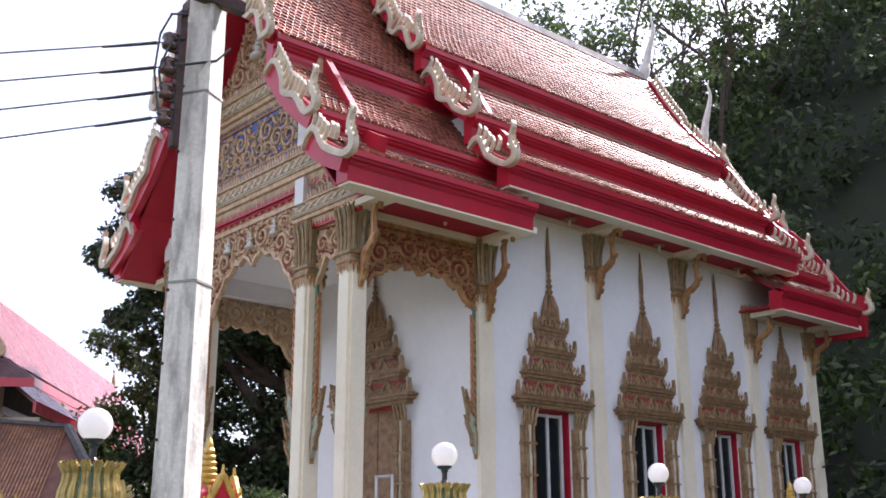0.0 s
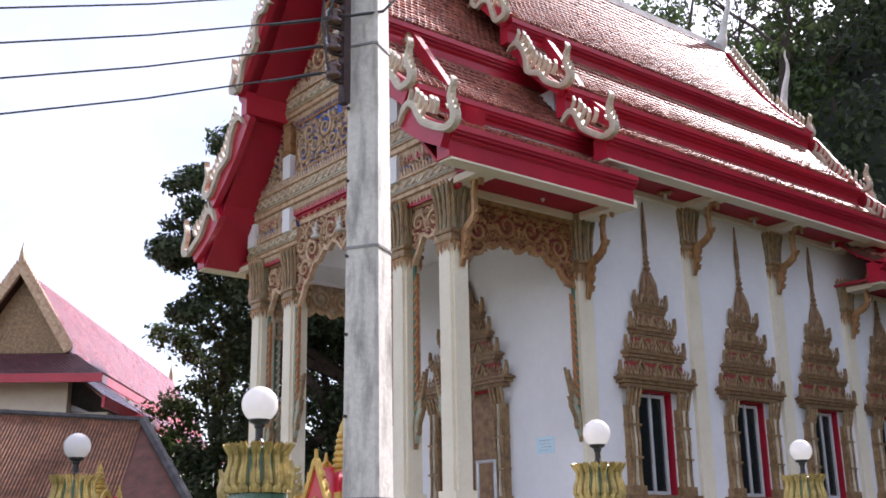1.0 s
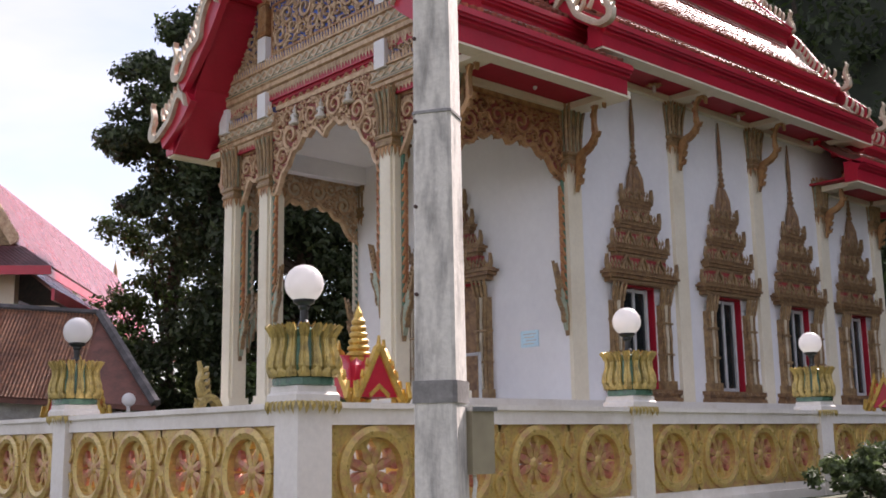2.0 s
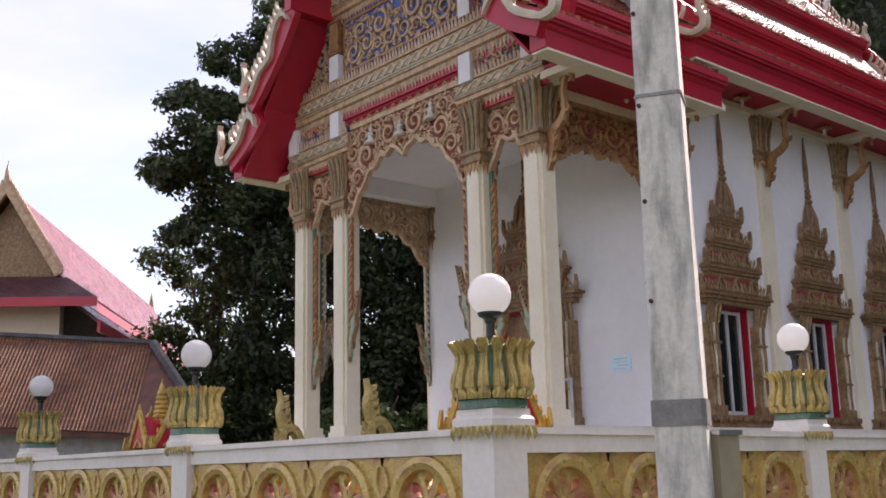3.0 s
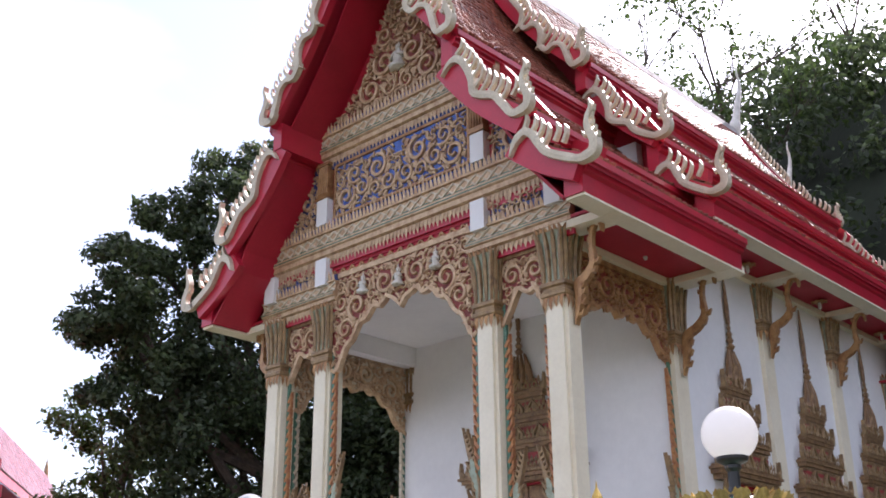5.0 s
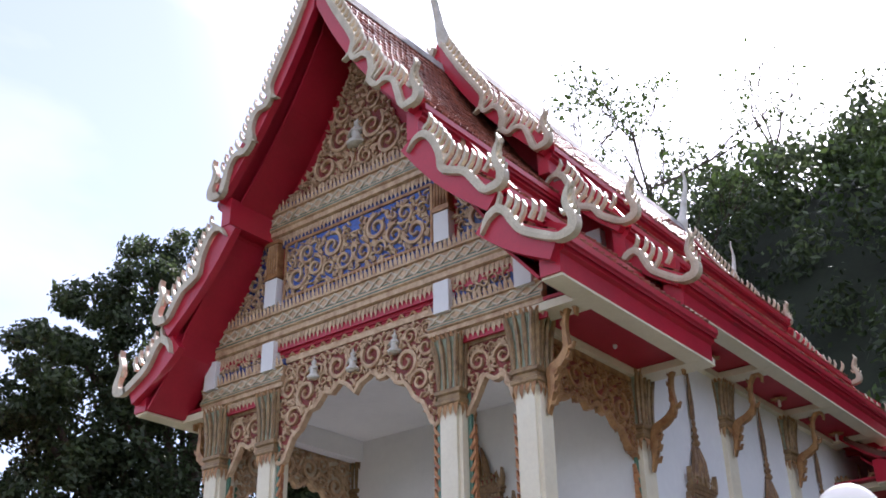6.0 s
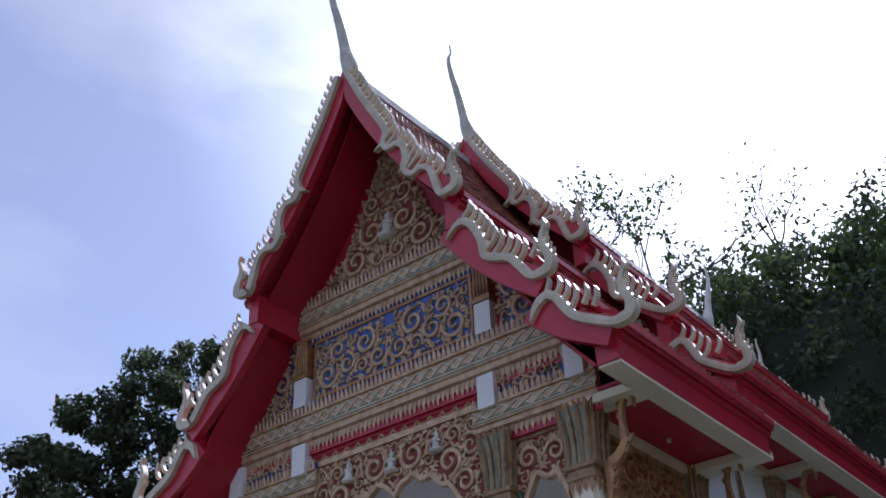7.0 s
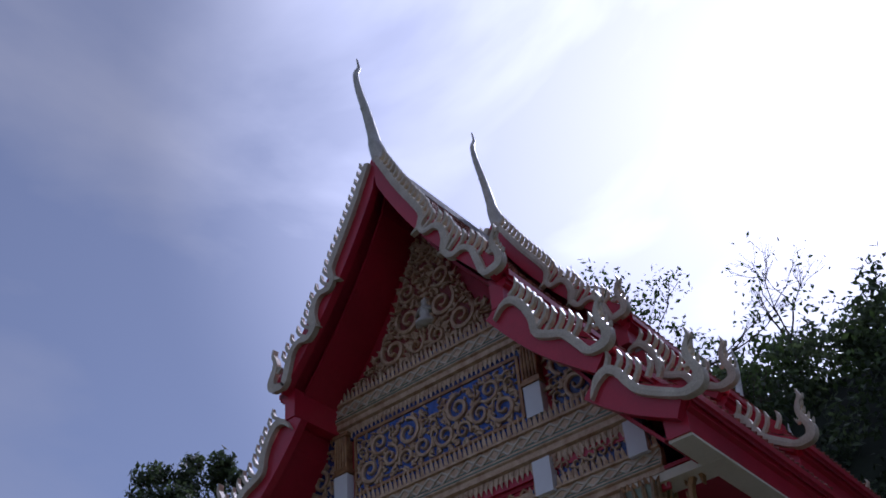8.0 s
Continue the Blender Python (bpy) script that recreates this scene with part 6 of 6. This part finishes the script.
    for o in (P0, P1):
        b = Build().tube([o - up * 0.2, o + up * 0.3 - e * 0.08, o + up * 0.6 - e * 0.14, o + up * 0.95 - e * 0.1], [0.16, 0.13, 0.07, 0.02], 8)
        part("roof_finial", b, PALE_GOLD, v, "small horn finial")


vihara()


def brown_roof():
    # a long low roof that falls towards the lane
    h = thing("cloister", (7.0, 30.0, 0), "long low cloister under a brown clay-tile roof", "building")
    up = Vector((0, 0, 1))
    a, c = Vector((1.35, 36.3, 5.83)), Vector((11.96, 28.3, 4.93))
    e = (c - a).normalized()
    n = Vector((e.y, -e.x, 0)).normalized()
    L = 2.3
    a2, c2 = a + n * L - up * 2.3, c + n * L - up * 2.3 + e * 1.9
    sl = part("roof_slope", Build().prism([a, c, c2, a2], -up * 0.12), ROOF_BED, h)
    b = Build()
    strip_tiles(b, a + up * 0.02, c + up * 0.02, a2 + up * 0.02, 30, 150, 0.04)
    part("tile_covering", b, BROWN_TILE, sl, "brown clay tiles", "stuff")
    part("hip", Build().tube([c + up * 0.05, c2 + up * 0.05], 0.13, 6), DARK_MORTAR, h, "dark mortar hip")
    part("ridge", Build().tube([a + up * 0.05, c + up * 0.05], 0.10, 6), DARK_MORTAR, h, "mortar ridge")
    back0, back1 = a - n * L - up * 2.3, c - n * L - up * 2.3
    part("roof_slope", Build().prism([a, c, back1, back0], -up * 0.12), BROWN_TILE, h)
    part("roof_slope", Build().prism([c, c2, back1], -up * 0.1), BROWN_TILE, h, "brown hipped end")
    w0, w1 = a + n * (L - 0.5), c + n * (L - 0.5)
    part("wall", Build().prism([(w0.x, w0.y, 0), (w1.x, w1.y, 0), (w1.x - n.x * 5, w1.y - n.y * 5, 0), (w0.x - n.x * 5, w0.y - n.y * 5, 0)], (0, 0, 2.95)), MORTAR, h, "grey wall")


brown_roof()
# gate arch in the side fence
gx, gy = 3.65, 18.6
gate = thing("gate_arch", (gx, gy, TERRACE), "pale metal garden gate arch with a gilded finial", "gate")
pts = [(gx, gy - 1.2 + 0.0, TERRACE), (gx, gy - 1.2, 2.3)] + [(gx, gy - 1.2 * math.cos(a), 2.3 + 0.75 * math.sin(a)) for a in [math.pi * i / 12 for i in range(1, 12)]] + [(gx, gy + 1.2, 2.3), (gx, gy + 1.2, TERRACE)]
part("arch", Build().tube(pts, 0.05, 8), ALU, gate)
part("inner_arch", Build().tube([(x, gy + (y - gy) * 0.84, z - 0.16) for x, y, z in pts], 0.03, 8), ALU, gate)
part("finial", Build().lathe((gx, gy, 3.05), [(0.1, 0), (0.13, 0.06), (0.08, 0.12), (0.1, 0.18), (0.05, 0.28), (0.004, 0.5)], 10), GILT, gate, "gilded finial")


# ---- trees ----
def leaves(b, c, r, count, size, rng, flat=1.0):
    """A clump of small leaf blades round c."""
    d = rng.normal(size=(count, 3))
    d /= np.linalg.norm(d, axis=1)[:, None]
    p = np.array(c) + d * np.array((1, 1, flat)) * r * rng.uniform(0.35, 1.08, (count, 1))
    n = d + rng.normal(0, 0.7, (count, 3)) + np.array((0, 0, 0.4))
    n /= np.linalg.norm(n, axis=1)[:, None]
    t = np.cross(n, rng.normal(size=(count, 3)))
    t /= np.linalg.norm(t, axis=1)[:, None]
    q = np.cross(n, t)
    s = size * rng.uniform(0.6, 1.3, (count, 1))
    v = np.stack([p - t * s * 0.5, p + q * s * 0.26, p + t * s * 0.5 + n * s * 0.1, p - q * s * 0.26], 1).reshape(-1, 3)
    o = len(b.v)
    b.v.extend(v.tolist())
    b.f.extend([(o + 4 * i, o + 4 * i + 1, o + 4 * i + 2, o + 4 * i + 3) for i in range(count)])
    b.loose = True


def tree(x, y, h, lobes, label, size, per, leaf, seed, bare=0.4):
    """lobes: (dx, dy, z, radius) of the crown's main masses."""
    rnd = random.Random(seed)
    rng = np.random.default_rng(seed)
    z0 = ground_z(x, y)
    t = thing("tree", (x, y, z0), label, "tree")
    tb = Build()
    top = Vector((x + 0.3, y, z0 + h * 0.75))
    tb.tube([(x, y, z0 - 0.3), (x + 0.1, y, z0 + h * 0.2), (x - 0.15, y + 0.1, z0 + h * 0.45), top], [0.030 * h, 0.022 * h, 0.016 * h, 0.006 * h], 8)
    b = Build()
    for dx, dy, z, r in lobes:
        c = Vector((x + dx, y + dy, z0 + z))
        st = Vector((x, y, z0 + h * rnd.uniform(0.2, 0.42)))
        tb.tube([st, st.lerp(c, 0.5) + Vector((0, 0, -0.2 * r)), c], [0.011 * h, 0.007 * h, 0.003 * h], 6)
        m = max(8, int(16 * (r / 2) ** 2))
        for _ in range(m):
            d = Vector((rnd.gauss(0, 1), rnd.gauss(0, 1), rnd.gauss(0, 1) + 0.15)).normalized()
            cc = c + d * r * rnd.uniform(0.35, 1.0)
            leaves(b, cc, r * rnd.uniform(0.24, 0.42), per, size, rng, 0.75)
    part("trunk", tb, BARK, t, "brown trunk and limbs")
    part("crown", b, leaf, t, "dense crown of small leaves", "stuff")


tree(24.6, 37.4, 24, [(-5.9, 0.6, 9.6, 1.9), (-6.8, 0.5, 11.8, 2.1), (-7.0, 0.4, 13.4, 1.9), (-5.8, 0.5, 15.0, 1.5), (-4.4, 0.5, 16.0, 2.0), (-2.7, 0.3, 17.9, 2.0), (-0.6, 0, 19.2, 1.9), (2.4, -1.5, 18.4, 2.4), (-3.4, 1.0, 12.4, 3.0), (-0.6, 0.5, 14.6, 3.4), (-3.2, 1, 8.4, 3.2), (-1.5, 1, 10.0, 3.4), (2.8, -2, 12, 3.6), (-3.8, 1.5, 4.0, 2.4), (0.8, 0, 6.4, 3.4), (4, -2.5, 7.5, 3.6), (5.5, -4, 14.8, 3.4), (6.5, -4.5, 9, 3.6), (-2, 1.5, 3.2, 2.8), (2, -1, 3.0, 3.0), (6, -4, 4.0, 3.2), (-3.0, 2.0, 1.4, 2.4), (0, 0, 1.2, 2.6), (3.5, -2, 1.4, 2.6)], "tall dark broad-leaved tree behind the temple", 0.26, 210, LEAF, 11)
tree(28.0, 34.2, 15, [(0, 0, 11, 3.4), (-2, 1.5, 8, 3.2), (2, -1.5, 8, 3.4), (0, 0, 5, 3.4), (3, -2.5, 4.5, 3), (-2.5, 2, 4.2, 3), (0, 0, 2.2, 2.6), (3.5, -3, 1.8, 2.4)], "dark leafy tree behind the porch", 0.28, 150, LEAF, 12)
tree(21.3, 42.3, 13, [(-1.0, 0.5, 10.0, 2.0), (0.4, 0, 7.5, 2.6), (-1.6, 1.2, 6.0, 2.0), (0.6, 0, 12, 1.8), (-1.2, 1, 3.4, 2.2), (0.5, 0, 2.0, 2.4), (-2.2, 1.5, 1.5, 2.0)], "sunlit yellow-green tree beside the dark one", 0.26, 120, LEAF_LIGHT, 13)
for k, (x, y) in enumerate(((15.5, 24.0), (15.7, 23.4), (14.9, 24.6))):
    tree(x, y, 3.2, [(0, 0, 1.6, 1.0), (0.6, -0.5, 1.3, 0.9), (-0.6, 0.5, 1.2, 0.9)], "low green shrub in the yard", 0.2, 60, LEAF_LIGHT, 20 + k)


def bare_tree(x, y, h, seed, leafy):
    rnd = random.Random(seed)
    rng = np.random.default_rng(seed)
    z0 = ground_z(x, y)
    t = thing("bare_tree", (x, y, z0), "thin half-bare tree on the hill crest", "tree", "bare trees")
    b, lf = Build(), Build()

    def grow(p, d, L, r, n):
        q = p + d * L
        m = p.lerp(q, 0.5) + Vector((rnd.gauss(0, 0.05), rnd.gauss(0, 0.05), 0)) * L
        b.tube([p, m, q], [r, r * 0.8, r * 0.6], 5)
        if n == 0:
            leaves(lf, q, L * 0.5, leafy, 0.3, rng)
            return
        for _ in range(3):
            dd = (d + Vector((rnd.gauss(0, 0.5), rnd.gauss(0, 0.5), rnd.gauss(0.1, 0.3)))).normalized()
            grow(p.lerp(q, rnd.uniform(0.6, 1.0)), dd, L * rnd.uniform(0.55, 0.8), r * 0.55, n - 1)
    grow(Vector((x, y, z0 - 0.5)), Vector((0, 0, 1)), h * 0.4, 0.013 * h, 4)
    part("branch_work", b, BARK, t)
    part("leaf_tuft", lf, LEAF_LIGHT, t, "sparse leaves", "stuff")


def hill_woods():
    rnd = random.Random(3)
    rng = np.random.default_rng(3)
    b, c = Build(), Build()
    spots = []
    for _ in range(1600):
        x, y = rnd.uniform(26.5, 66), rnd.uniform(-14, 60)
        if any(math.hypot(x - p, y - q) < 2.5 for p, q in spots):
            continue
        spots.append((x, y))
    for x, y in spots:
        z = ground_z(x, y)
        r = rnd.uniform(1.7, 3.0)
        h = rnd.uniform(2.5, 6.5)
        tgt = c if rnd.random() < 0.22 else b
        near = x < 52
        for _ in range(20 if near else 9):
            d = Vector((rnd.gauss(0, 1), rnd.gauss(0, 1), rnd.gauss(0, 1))).normalized()
            leaves(tgt, Vector((x, y, z + h * 0.55)) + Vector((d.x * r, d.y * r, d.z * h * 0.55)) * 0.8, r * 0.45, 34 if near else 30, 0.42 if near else 0.6, rng)
    solid("hill_woods", b, LEAF, "dense dark wood on the hill", "woods", "stuff", at=(45, 15, 20))
    solid("hill_woods", c, LEAF_LIGHT, "lighter green trees in the hill wood", "woods", "stuff", at=(45, 15, 20))


hill_woods()
hedge = random.Random(8)
for k in range(16):
    q = 5.6 + 0.62 * k
    x = FX + q * math.cos(LANE) + hedge.uniform(-0.1, 0.1)
    y = FY + q * math.sin(LANE) - hedge.uniform(0.45, 0.95)
    tree(x, y, 0.5, [(0, 0, 0.24, 0.30), (0.28, -0.12, 0.18, 0.27), (-0.28, 0.1, 0.20, 0.26), (0.05, -0.25, 0.12, 0.24)], "low dark shrub outside the fence", 0.08, 55, LEAF, 60 + k)
for k, (x, y, h, lf) in enumerate(((47, 28, 11, 2), (44, 25.5, 9, 2), (49, 22, 10, 1), (39, 27.5, 20, 34), (42, 31, 15, 26), (42.5, 27, 18, 22), (38, 32, 17, 34))):
    bare_tree(x, y, h, 40 + k, lf)
